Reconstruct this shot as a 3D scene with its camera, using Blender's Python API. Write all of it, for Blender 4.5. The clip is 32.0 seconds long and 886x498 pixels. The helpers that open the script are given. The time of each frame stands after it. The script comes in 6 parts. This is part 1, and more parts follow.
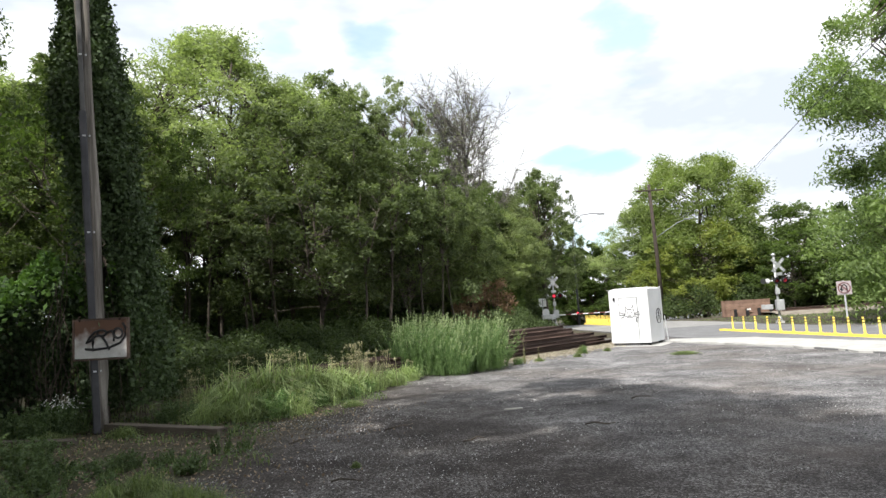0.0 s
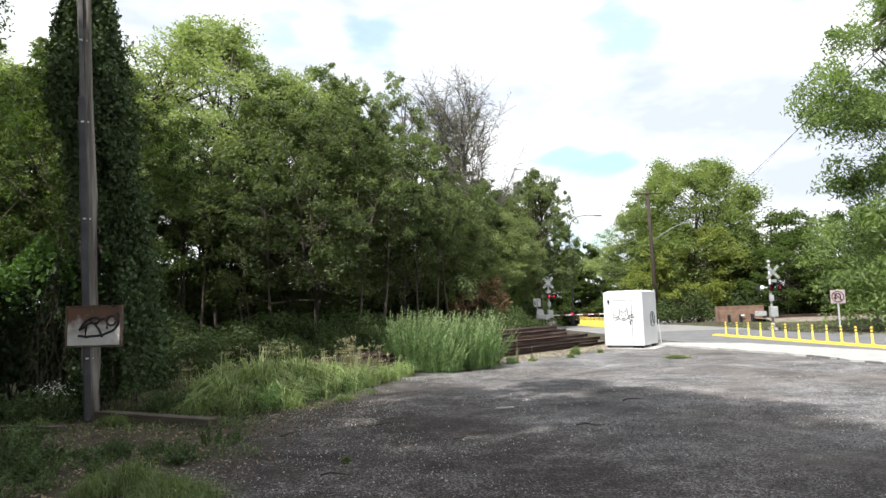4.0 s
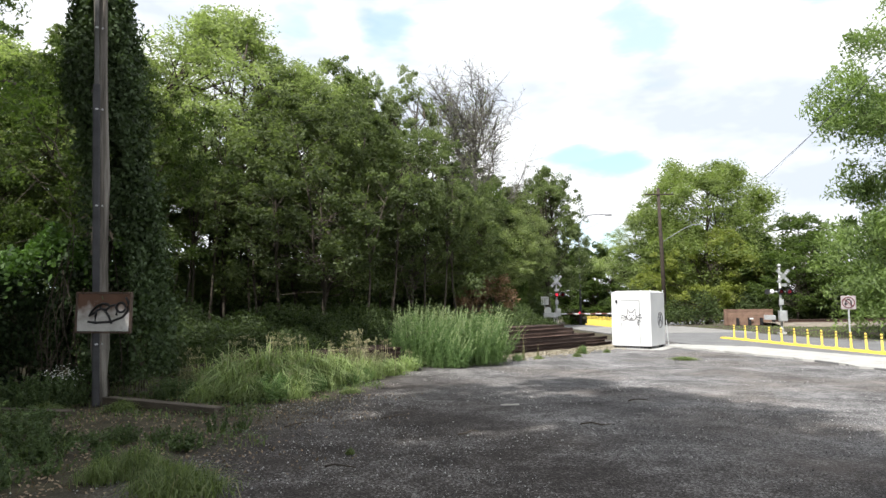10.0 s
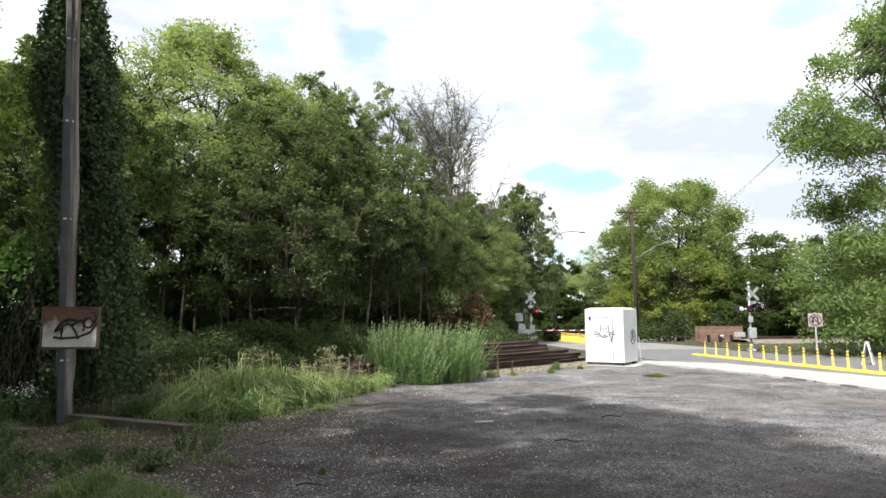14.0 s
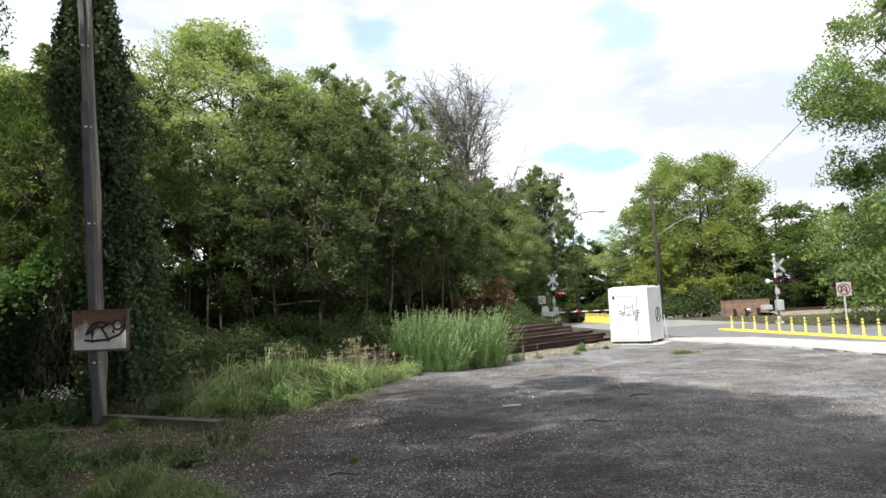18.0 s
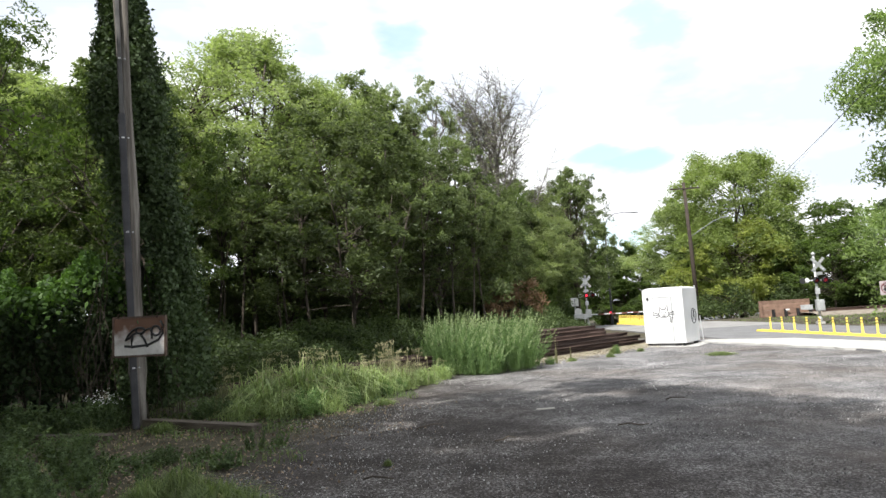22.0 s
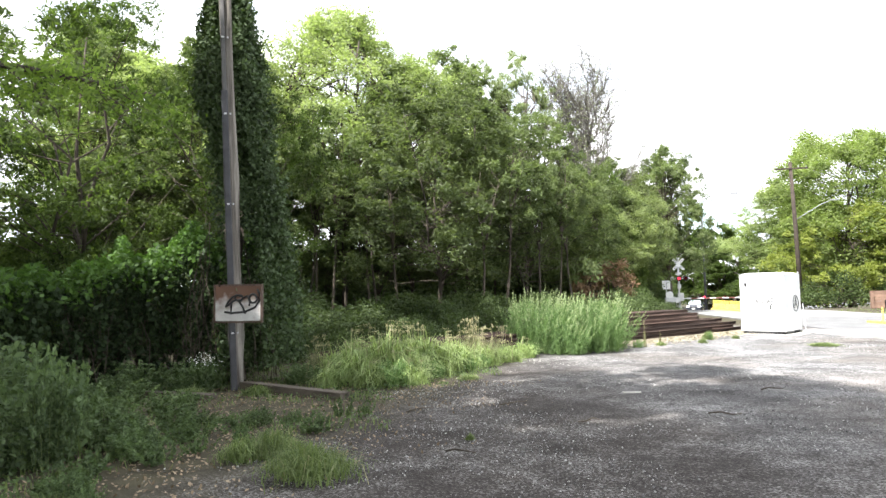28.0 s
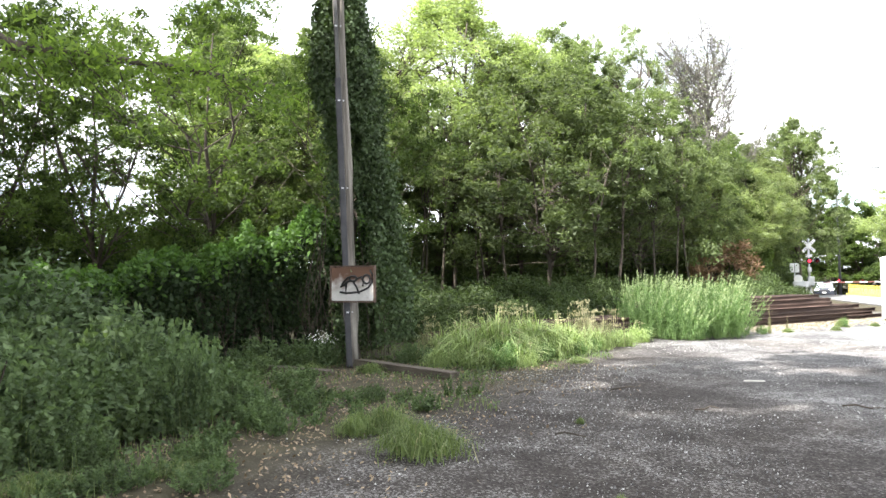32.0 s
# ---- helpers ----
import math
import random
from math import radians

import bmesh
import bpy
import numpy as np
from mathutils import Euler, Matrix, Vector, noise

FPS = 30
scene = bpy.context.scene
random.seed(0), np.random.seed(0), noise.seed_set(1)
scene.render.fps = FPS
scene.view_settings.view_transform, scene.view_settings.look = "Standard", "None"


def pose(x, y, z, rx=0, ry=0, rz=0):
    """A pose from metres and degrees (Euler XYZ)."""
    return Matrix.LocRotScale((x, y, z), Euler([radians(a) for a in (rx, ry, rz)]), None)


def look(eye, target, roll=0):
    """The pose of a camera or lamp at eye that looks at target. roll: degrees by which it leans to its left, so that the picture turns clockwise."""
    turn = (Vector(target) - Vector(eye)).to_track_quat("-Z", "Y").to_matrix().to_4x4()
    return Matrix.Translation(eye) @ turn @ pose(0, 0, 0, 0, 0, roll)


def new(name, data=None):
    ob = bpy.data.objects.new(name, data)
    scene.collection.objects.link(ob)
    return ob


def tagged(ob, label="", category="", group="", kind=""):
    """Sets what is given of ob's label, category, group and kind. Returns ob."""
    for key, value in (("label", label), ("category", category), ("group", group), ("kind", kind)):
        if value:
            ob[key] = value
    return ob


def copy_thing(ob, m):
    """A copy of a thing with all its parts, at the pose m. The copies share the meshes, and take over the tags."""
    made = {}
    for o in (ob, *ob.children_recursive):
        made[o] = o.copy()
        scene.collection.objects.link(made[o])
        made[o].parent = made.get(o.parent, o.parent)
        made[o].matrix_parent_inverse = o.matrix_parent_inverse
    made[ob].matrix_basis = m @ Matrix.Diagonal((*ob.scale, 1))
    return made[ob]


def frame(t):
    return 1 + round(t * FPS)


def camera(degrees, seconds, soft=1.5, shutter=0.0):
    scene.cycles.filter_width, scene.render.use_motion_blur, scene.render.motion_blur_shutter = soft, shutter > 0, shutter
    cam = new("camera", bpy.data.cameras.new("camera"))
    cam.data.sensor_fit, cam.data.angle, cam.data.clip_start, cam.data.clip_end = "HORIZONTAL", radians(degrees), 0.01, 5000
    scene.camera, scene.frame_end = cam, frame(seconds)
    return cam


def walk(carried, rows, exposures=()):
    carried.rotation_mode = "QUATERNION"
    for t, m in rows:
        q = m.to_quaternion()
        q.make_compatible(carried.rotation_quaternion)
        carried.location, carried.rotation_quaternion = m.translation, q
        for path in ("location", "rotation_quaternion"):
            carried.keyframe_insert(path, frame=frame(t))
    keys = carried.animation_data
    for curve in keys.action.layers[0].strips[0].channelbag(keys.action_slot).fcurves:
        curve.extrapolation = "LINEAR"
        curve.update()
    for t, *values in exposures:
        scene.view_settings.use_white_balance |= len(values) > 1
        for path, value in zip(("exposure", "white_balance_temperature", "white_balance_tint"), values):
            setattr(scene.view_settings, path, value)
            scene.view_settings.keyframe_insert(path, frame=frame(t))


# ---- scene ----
cam = camera(67.0, 32.0, 1.5)
EYE = (0.0, 0.0, 1.75)
# seconds, yaw, pitch, roll: the camera is held by hand on one spot and only turns
TURNS = (
    (0, 0.63, 5.16, 3.63),
    (0.5, 0.13, 5.35, 3.48),
    (1, -0.15, 5.55, 3.07),
    (1.5, -0.31, 5.56, 3.00),
    (2, -0.39, 5.57, 3.05),
    (2.5, -0.44, 5.44, 2.54),
    (3, -0.12, 5.23, 2.55),
    (3.5, -0.02, 5.00, 2.15),
    (5.5, 0.62, 4.82, 2.13),
    (6, 0.81, 4.80, 2.23),
    (6.5, 0.84, 4.75, 1.94),
    (7, 1.00, 4.76, 1.90),
    (7.5, 1.16, 4.69, 1.77),
    (8, 1.24, 4.68, 1.91),
    (8.5, 1.20, 4.62, 1.79),
    (9, 1.12, 4.60, 1.57),
    (9.5, 1.06, 4.53, 1.22),
    (10, 0.81, 4.52, 0.47),
    (10.5, 0.30, 4.63, -0.27),
    (11, 0.12, 4.95, 0.36),
    (11.5, -0.03, 5.06, -0.09),
    (12, -0.26, 4.87, 0.02),
    (12.5, -0.62, 5.10, -0.04),
    (13, -1.00, 5.40, 0.00),
    (13.5, -1.25, 5.71, 0.17),
    (14, -1.36, 5.88, 0.29),
    (14.5, -1.48, 5.89, 0.53),
    (16.5, -1.17, 5.29, 1.73),
    (17, -0.78, 5.16, 2.13),
    (17.5, 0.01, 4.99, 2.45),
    (18, 0.59, 4.81, 2.88),
    (18.5, 0.96, 4.75, 3.08),
    (19, 1.37, 4.68, 2.85),
    (19.5, 2.50, 4.69, 3.25),
    (20, 3.17, 4.85, 3.37),
    (20.5, 3.59, 5.05, 3.62),
    (21, 3.67, 5.18, 3.46),
    (21.5, 3.53, 5.24, 3.42),
    (22, 3.30, 5.25, 3.43),
    (22.5, 3.15, 5.30, 3.53),
    (23, 3.13, 5.36, 3.61),
    (23.5, 3.12, 5.42, 3.72),
    (24, 3.16, 5.49, 3.88),
    (24.5, 4.15, 5.30, 5.50),
    (25, 9.95, 4.89, 2.72),
    (25.5, 10.27, 4.20, 2.56),
    (26, 11.09, 3.67, 2.51),
    (26.5, 11.23, 3.28, 1.88),
    (28.5, 10.42, 3.78, 1.43),
    (29, 10.12, 3.91, 1.36),
    (29.5, 9.75, 3.91, 1.09),
    (30, 9.72, 3.93, 1.02),
    (30.5, 9.73, 3.91, 1.17),
    (31, 12.26, 3.90, 1.24),
    (31.5, 18.25, 3.83, 1.99),
    (32, 19.89, 2.24, 1.12),
)
walk(cam, [(t, pose(*EYE, 90 + p, r, a)) for t, a, p, r in TURNS],
     exposures=((0.0, 0.57, 6300, 10), (19.5, 0.55, 6300, 10), (21.0, 0.66, 6300, 10), (24.0, 0.68, 6300, 10), (25.5, 1.0, 6300, 10), (28.5, 1.62, 6280, 10), (30.5, 1.4, 6280, 10), (32.0, 1.92, 6280, 10)))

# ---- sky, sun ----
SUN_TO = Vector((-0.36, -0.53, 0.766)).normalized()
world = bpy.data.worlds.new("world")
scene.world = world
world.use_nodes = True
wn, wl = world.node_tree.nodes, world.node_tree.links
wn.clear()
sky = wn.new("ShaderNodeTexSky")
sky.sky_type, sky.sun_disc = "NISHITA", False
sky.sun_elevation = math.asin(SUN_TO.z)
sky.sun_rotation = math.atan2(SUN_TO.x, SUN_TO.y)
coord = wn.new("ShaderNodeTexCoord")
SKY_GAPS = (((-0.077, 0.920, 0.384), 0.05, 0.045, 0.55),
            ((0.252, 0.894, 0.369), 0.06, 0.07, 0.55),
            ((0.235, 0.953, 0.192), 0.075, 0.022, 0.75),
            ((0.183, 0.960, 0.210), 0.05, 0.016, 0.7),
            ((0.470, 0.796, 0.380), 0.075, 0.04, 0.5),
            ((-0.214, 0.899, 0.382), 0.05, 0.03, 0.45),
            ((0.204, 0.974, 0.093), 0.05, 0.03, 0.5))


def sky_math(op, a, b, c=None):
    k = wn.new("ShaderNodeMath")
    k.operation = op
    for i, v in enumerate((a, b, c)):
        if v is None:
            continue
        if isinstance(v, (int, float)):
            k.inputs[i].default_value = v
        else:
            wl.new(v, k.inputs[i])
    return k.outputs[0]


def sky_noise(scale, detail, shift):
    mp, nz = wn.new("ShaderNodeMapping"), wn.new("ShaderNodeTexNoise")
    mp.inputs["Scale"].default_value, mp.inputs["Location"].default_value = (1.0, 1.0, 2.4), (shift, 0.1, 0.2)
    nz.inputs["Scale"].default_value, nz.inputs["Detail"].default_value, nz.inputs["Roughness"].default_value = scale, detail, 0.55
    wl.new(coord.outputs["Generated"], mp.inputs["Vector"])
    wl.new(mp.outputs["Vector"], nz.inputs["Vector"])
    return nz.outputs["Fac"]


# gaps in the cloud cover through which blue shows: direction, width, height, depth
ragged = sky_noise(9.0, 6.0, 0.7)
gaps = None
for way, wide, high, deep in SKY_GAPS:
    sub, sc, ln = (wn.new("ShaderNodeVectorMath") for _ in range(3))
    sub.operation, sc.operation, ln.operation = "SUBTRACT", "MULTIPLY", "LENGTH"
    sub.inputs[1].default_value = way
    sc.inputs[1].default_value = (1 / wide, 1 / wide, 1 / high)
    wl.new(coord.outputs["Generated"], sub.inputs[0])
    wl.new(sub.outputs[0], sc.inputs[0])
    wl.new(sc.outputs[0], ln.inputs[0])
    d = sky_math("MULTIPLY_ADD", ragged, 2.4, sky_math("SUBTRACT", ln.outputs["Value"], 1.2))
    mr = wn.new("ShaderNodeMapRange")
    mr.interpolation_type = "SMOOTHSTEP"
    for key, v in (("From Min", 0.3), ("From Max", 1.25), ("To Min", deep), ("To Max", 0.0)):
        mr.inputs[key].default_value = v
    wl.new(d, mr.inputs["Value"])
    gaps = mr.outputs["Result"] if gaps is None else sky_math("MAXIMUM", gaps, mr.outputs["Result"])
thick = wn.new("ShaderNodeValToRGB")
thick.color_ramp.elements[0].position, thick.color_ramp.elements[1].position = 0.38, 0.55
thick.color_ramp.elements[0].color, thick.color_ramp.elements[1].color = (5.9, 6.3, 7.0, 1), (9.2, 9.2, 9.2, 1)
wl.new(sky_noise(3.0, 5.0, 0.35), thick.inputs["Fac"])
bright = wn.new("ShaderNodeMix")
bright.data_type, bright.blend_type = "RGBA", "ADD"
bright.inputs["Factor"].default_value = 1.0
bright.inputs["B"].default_value = (0.6, 2.2, 2.6, 1)
wl.new(sky.outputs["Color"], bright.inputs["A"])
mixer = wn.new("ShaderNodeMix")
mixer.data_type = "RGBA"
back = wn.new("ShaderNodeBackground")
back.inputs["Strength"].default_value = 0.1
sink = wn.new("ShaderNodeOutputWorld")
wl.new(gaps, mixer.inputs["Factor"])
wl.new(thick.outputs["Color"], mixer.inputs["A"])
wl.new(bright.outputs["Result"], mixer.inputs["B"])
wl.new(mixer.outputs["Result"], back.inputs["Color"])
wl.new(back.outputs["Background"], sink.inputs["Surface"])

sun = new("sun", bpy.data.lights.new("sun", "SUN"))
sun.data.energy, sun.data.angle, sun.data.color = 5.0, radians(0.6), (1.0, 0.95, 0.87)
sun.matrix_world = look(SUN_TO * 50, (0, 0, 0))


# ---- materials ----
def rough_mat(name, colours, scale=6.0, rough=0.8, bump=0.3, bump_scale=40.0, metal=0.0, per_object=0.0, spec=0.4, grain=None):
    """A solid surface whose colour runs between the given ones by two noises, with fine relief; grain stretches them along an axis."""
    m = bpy.data.materials.new(name)
    m.use_nodes = True
    n, l = m.node_tree.nodes, m.node_tree.links
    bsdf = n["Principled BSDF"]
    tc = n.new("ShaderNodeTexCoord")
    big, fine = n.new("ShaderNodeTexNoise"), n.new("ShaderNodeTexNoise")
    big.inputs["Scale"].default_value, big.inputs["Detail"].default_value = scale, 8.0
    fine.inputs["Scale"].default_value, fine.inputs["Detail"].default_value = bump_scale, 6.0
    both = n.new("ShaderNodeMath")
    both.operation = "MULTIPLY_ADD"
    both.inputs[1].default_value = 0.35
    ramp = n.new("ShaderNodeValToRGB")
    els = ramp.color_ramp.elements
    while len(els) < len(colours):
        els.new(0.5)
    for i, c in enumerate(colours):
        els[i].position = 0.42 + 0.5 * i / max(1, len(colours) - 1)
        els[i].color = (*c, 1)
    where = tc.outputs["Object"]
    if grain:
        mp = n.new("ShaderNodeMapping")
        mp.inputs["Scale"].default_value = grain
        l.new(where, mp.inputs["Vector"])
        where = mp.outputs["Vector"]
    l.new(where, big.inputs["Vector"])
    l.new(where, fine.inputs["Vector"])
    l.new(fine.outputs["Fac"], both.inputs[0])
    l.new(big.outputs["Fac"], both.inputs[2])
    l.new(both.outputs[0], ramp.inputs["Fac"])
    out = ramp.outputs["Color"]
    if per_object:
        info, hsv = n.new("ShaderNodeObjectInfo"), n.new("ShaderNodeHueSaturation")
        rng = n.new("ShaderNodeMapRange")
        rng.inputs["To Min"].default_value, rng.inputs["To Max"].default_value = 1 - per_object, 1 + per_object
        l.new(info.outputs["Random"], rng.inputs["Value"])
        l.new(rng.outputs["Result"], hsv.inputs["Value"])
        l.new(out, hsv.inputs["Color"])
        out = hsv.outputs["Color"]
    l.new(out, bsdf.inputs["Base Color"])
    bsdf.inputs["Roughness"].default_value, bsdf.inputs["Metallic"].default_value = rough, metal
    bsdf.inputs["Specular IOR Level"].default_value = spec
    bp = n.new("ShaderNodeBump")
    bp.inputs["Strength"].default_value, bp.inputs["Distance"].default_value = bump, 0.02
    l.new(fine.outputs["Fac"], bp.inputs["Height"])
    l.new(bp.outputs["Normal"], bsdf.inputs["Normal"])
    return m


def leaf_mat(name, dark, light, thin=0.35, tip=None, vary=0.38):
    """Leaves: each one has its own tone, light passes through, and the upper side has a dull sheen."""
    m = bpy.data.materials.new(name)
    m.use_nodes = True
    n, l = m.node_tree.nodes, m.node_tree.links
    bsdf, out = n["Principled BSDF"], n["Material Output"]
    geo, info = n.new("ShaderNodeNewGeometry"), n.new("ShaderNodeObjectInfo")
    tc, cl = n.new("ShaderNodeTexCoord"), n.new("ShaderNodeTexNoise")
    cl.inputs["Scale"].default_value, cl.inputs["Detail"].default_value = 0.45, 3.0
    add = n.new("ShaderNodeMath")
    add.operation = "MULTIPLY_ADD"
    add.inputs[1].default_value = vary
    ramp = n.new("ShaderNodeValToRGB")
    els = ramp.color_ramp.elements
    els[0].position, els[0].color = 0.34, (*dark, 1)
    els[1].position, els[1].color = 0.84, (*light, 1)
    if tip:
        e = els.new(1.0)
        e.color = (*tip, 1)
    hsv = n.new("ShaderNodeHueSaturation")
    rng = n.new("ShaderNodeMapRange")
    rng.inputs["To Min"].default_value, rng.inputs["To Max"].default_value = 0.8, 1.2
    l.new(tc.outputs["Object"], cl.inputs["Vector"])
    l.new(geo.outputs["Random Per Island"], add.inputs[0])
    l.new(cl.outputs["Fac"], add.inputs[2])
    l.new(add.outputs[0], ramp.inputs["Fac"])
    l.new(info.outputs["Random"], rng.inputs["Value"])
    l.new(rng.outputs["Result"], hsv.inputs["Value"])
    l.new(ramp.outputs["Color"], hsv.inputs["Color"])
    l.new(hsv.outputs["Color"], bsdf.inputs["Base Color"])
    bsdf.inputs["Roughness"].default_value = 0.55
    bsdf.inputs["Specular IOR Level"].default_value = 0.22
    tr, mx = n.new("ShaderNodeBsdfTranslucent"), n.new("ShaderNodeMixShader")
    mx.inputs["Fac"].default_value = thin
    warm = n.new("ShaderNodeMix")
    warm.data_type, warm.blend_type = "RGBA", "MULTIPLY"
    warm.inputs["Factor"].default_value = 1.0
    warm.inputs["B"].default_value = (1.35, 1.5, 0.7, 1)
    l.new(hsv.outputs["Color"], warm.inputs["A"])
    l.new(warm.outputs["Result"], tr.inputs["Color"])
    l.new(bsdf.outputs["BSDF"], mx.inputs[1])
    l.new(tr.outputs["BSDF"], mx.inputs[2])
    l.new(mx.outputs["Shader"], out.inputs["Surface"])
    return m


def glow_mat(name, colour, strength):
    m = bpy.data.materials.new(name)
    m.use_nodes = True
    bsdf = m.node_tree.nodes["Principled BSDF"]
    bsdf.inputs["Base Color"].default_value = (*colour, 1)
    bsdf.inputs["Emission Color"].default_value = (*colour, 1)
    bsdf.inputs["Emission Strength"].default_value = strength
    bsdf.inputs["Roughness"].default_value = 0.3
    return m


LEAF_DARK = leaf_mat("leaf_dark", (0.052, 0.071, 0.036), (0.162, 0.2, 0.092), 0.48)
LEAF_MID = leaf_mat("leaf_mid", (0.078, 0.103, 0.055), (0.22, 0.264, 0.132), 0.48)
LEAF_LIGHT = leaf_mat("leaf_light", (0.11, 0.14, 0.068), (0.285, 0.33, 0.168), 0.5)
LEAF_PALE = leaf_mat("leaf_pale", (0.11, 0.135, 0.085), (0.27, 0.31, 0.19), 0.5)
LEAF_YELLOW = leaf_mat("leaf_yellow", (0.10, 0.13, 0.035), (0.28, 0.31, 0.085), 0.48)
LEAF_ROAD = leaf_mat("leaf_roadside", (0.085, 0.115, 0.045), (0.23, 0.28, 0.105), 0.5)
LEAF_IVY = leaf_mat("leaf_ivy", (0.014, 0.024, 0.011), (0.07, 0.105, 0.045), 0.22, vary=0.55)
# darker leaf tone that stands in for shade on the left and far trees
LEAF_SHADE = leaf_mat("leaf_painted_shade", (0.026, 0.042, 0.016), (0.11, 0.155, 0.045), 0.5)
LEAF_HEDGE_SHADED = leaf_mat("leaf_hedge_shaded", (0.011, 0.02, 0.01), (0.046, 0.074, 0.03), 0.2)
LEAF_LIMB = leaf_mat("leaf_low_limb", (0.045, 0.075, 0.02), (0.17, 0.235, 0.06), 0.55)
LEAF_LOCUST = leaf_mat("leaf_locust", (0.055, 0.085, 0.035), (0.21, 0.28, 0.105), 0.45)
# undergrowth leaf darkened so that its colour carries the shade under the trees
LEAF_UNDER_SHADED = leaf_mat("leaf_undergrowth_shaded", (0.018, 0.03, 0.012), (0.078, 0.108, 0.04), 0.35)
LEAF_HEDGE = leaf_mat("leaf_hedge", (0.03, 0.06, 0.02), (0.12, 0.215, 0.05), 0.35)
LEAF_WEED = leaf_mat("leaf_weed", (0.032, 0.052, 0.027), (0.125, 0.175, 0.08), 0.35)
GRASS_TALL = leaf_mat("grass_tall", (0.036, 0.062, 0.022), (0.30, 0.37, 0.165), 0.35, vary=0.75)
LEAF_BROWN = leaf_mat("leaf_brown", (0.17, 0.10, 0.065), (0.38, 0.25, 0.17), 0.3)
LEAF_LITTER = leaf_mat("leaf_litter", (0.09, 0.06, 0.04), (0.34, 0.26, 0.18), 0.1)
GRASS = leaf_mat("grass_blade", (0.045, 0.07, 0.026), (0.19, 0.24, 0.10), 0.35, vary=0.6)
GRASS_BROWN = leaf_mat("grass_brown", (0.06, 0.066, 0.034), (0.20, 0.195, 0.115), 0.3)
GRASS_DRY = leaf_mat("grass_dry", (0.15, 0.135, 0.085), (0.42, 0.39, 0.26), 0.3)
PETAL = rough_mat("petal_white", ((0.65, 0.66, 0.6), (0.8, 0.8, 0.78)), 20, 0.7, 0.05)
BARK = rough_mat("bark", ((0.045, 0.036, 0.028), (0.11, 0.09, 0.07)), 9.0, 0.92, 0.8, 30.0, per_object=0.25)
BARK_GREY = rough_mat("bark_grey", ((0.10, 0.092, 0.078), (0.22, 0.205, 0.18)), 9.0, 0.9, 0.6, 30.0)
POLE_WOOD = rough_mat("weathered_pole_wood", ((0.045, 0.037, 0.03), (0.16, 0.145, 0.125), (0.30, 0.28, 0.25)), 13.0, 0.88, 0.7, 60.0, grain=(1, 1, 0.04))
TIE_WOOD = rough_mat("creosoted_tie_wood", ((0.045, 0.036, 0.028), (0.15, 0.125, 0.10)), 9.0, 0.9, 0.6, 45.0, grain=(0.12, 1, 1))
WHITE_PAINT = rough_mat("white_enamel_paint", ((0.60, 0.61, 0.625), (0.72, 0.725, 0.735)), 1.5, 0.42, 0.03, 30.0)
ALUMINIUM = rough_mat("dull_aluminium", ((0.42, 0.43, 0.44), (0.6, 0.61, 0.62)), 6.0, 0.45, 0.08, 40.0, 0.6)
SIGN_WHITE = rough_mat("sign_white_sheet", ((0.68, 0.69, 0.69), (0.8, 0.8, 0.8)), 4.0, 0.4, 0.02)
BLACK_PAINT = rough_mat("black_paint", ((0.012, 0.012, 0.013), (0.03, 0.03, 0.032)), 6.0, 0.5, 0.05)
YELLOW = rough_mat("yellow_plastic", ((0.62, 0.45, 0.05), (0.76, 0.58, 0.11)), 6.0, 0.45, 0.05, 40.0, per_object=0.06)
RUST = rough_mat("rusted_rail_steel", ((0.016, 0.010, 0.008), (0.05, 0.03, 0.023), (0.115, 0.076, 0.06)), 9.0, 0.85, 0.4, 60.0, 0.1, 0.35, grain=(0.06, 1, 1))
ASPHALT = rough_mat("worn_asphalt", ((0.12, 0.12, 0.124), (0.19, 0.19, 0.194)), 1.2, 0.9, 0.3, 90.0)
CONCRETE = rough_mat("pale_concrete", ((0.3, 0.295, 0.28), (0.47, 0.465, 0.445)), 2.2, 0.9, 0.35, 50.0)


# ---- building helpers ----
def fall(y):
    """The land drops gently beyond the crossing."""
    return -0.045 * min(max(y - 48.0, 0.0), 45.0)



def part(name, bm, mat, parent=None, label="", m=None, kind=""):
    """Links a bmesh, or a ready mesh, as one mesh object under its thing."""
    if isinstance(bm, bmesh.types.BMesh):
        me = bpy.data.meshes.new(name)
        bm.to_mesh(me)
        bm.free()
    else:
        me = bm
    if mat is not None and not me.materials:
        me.materials.append(mat)
    ob = new(name, me)
    if parent is not None:
        ob.parent = parent
    if m is not None:
        ob.matrix_basis = m
    return tagged(ob, label, kind=kind)


def thing(name, m, label, category, group="", kind=""):
    ob = new(name)
    ob.empty_display_size = 0.2
    ob.matrix_basis = m
    return tagged(ob, label, category, group, kind)


def box(sx, sy, sz, m=None, bevel=0.0, bm=None):
    """A box with its foot at z = 0, bevelled."""
    own = bmesh.new()
    bmesh.ops.create_cube(own, size=1.0, matrix=Matrix.Translation((0, 0, sz / 2)) @ Matrix.Diagonal((sx, sy, sz, 1)))
    if bevel:
        bmesh.ops.bevel(own, geom=own.edges[:], offset=bevel, segments=2, affect="EDGES", profile=0.7)
    if m is not None:
        own.transform(m)
    if bm is None:
        return own
    me = bpy.data.meshes.new("tmp")
    own.to_mesh(me)
    own.free()
    bm.from_mesh(me)
    bpy.data.meshes.remove(me)
    return bm


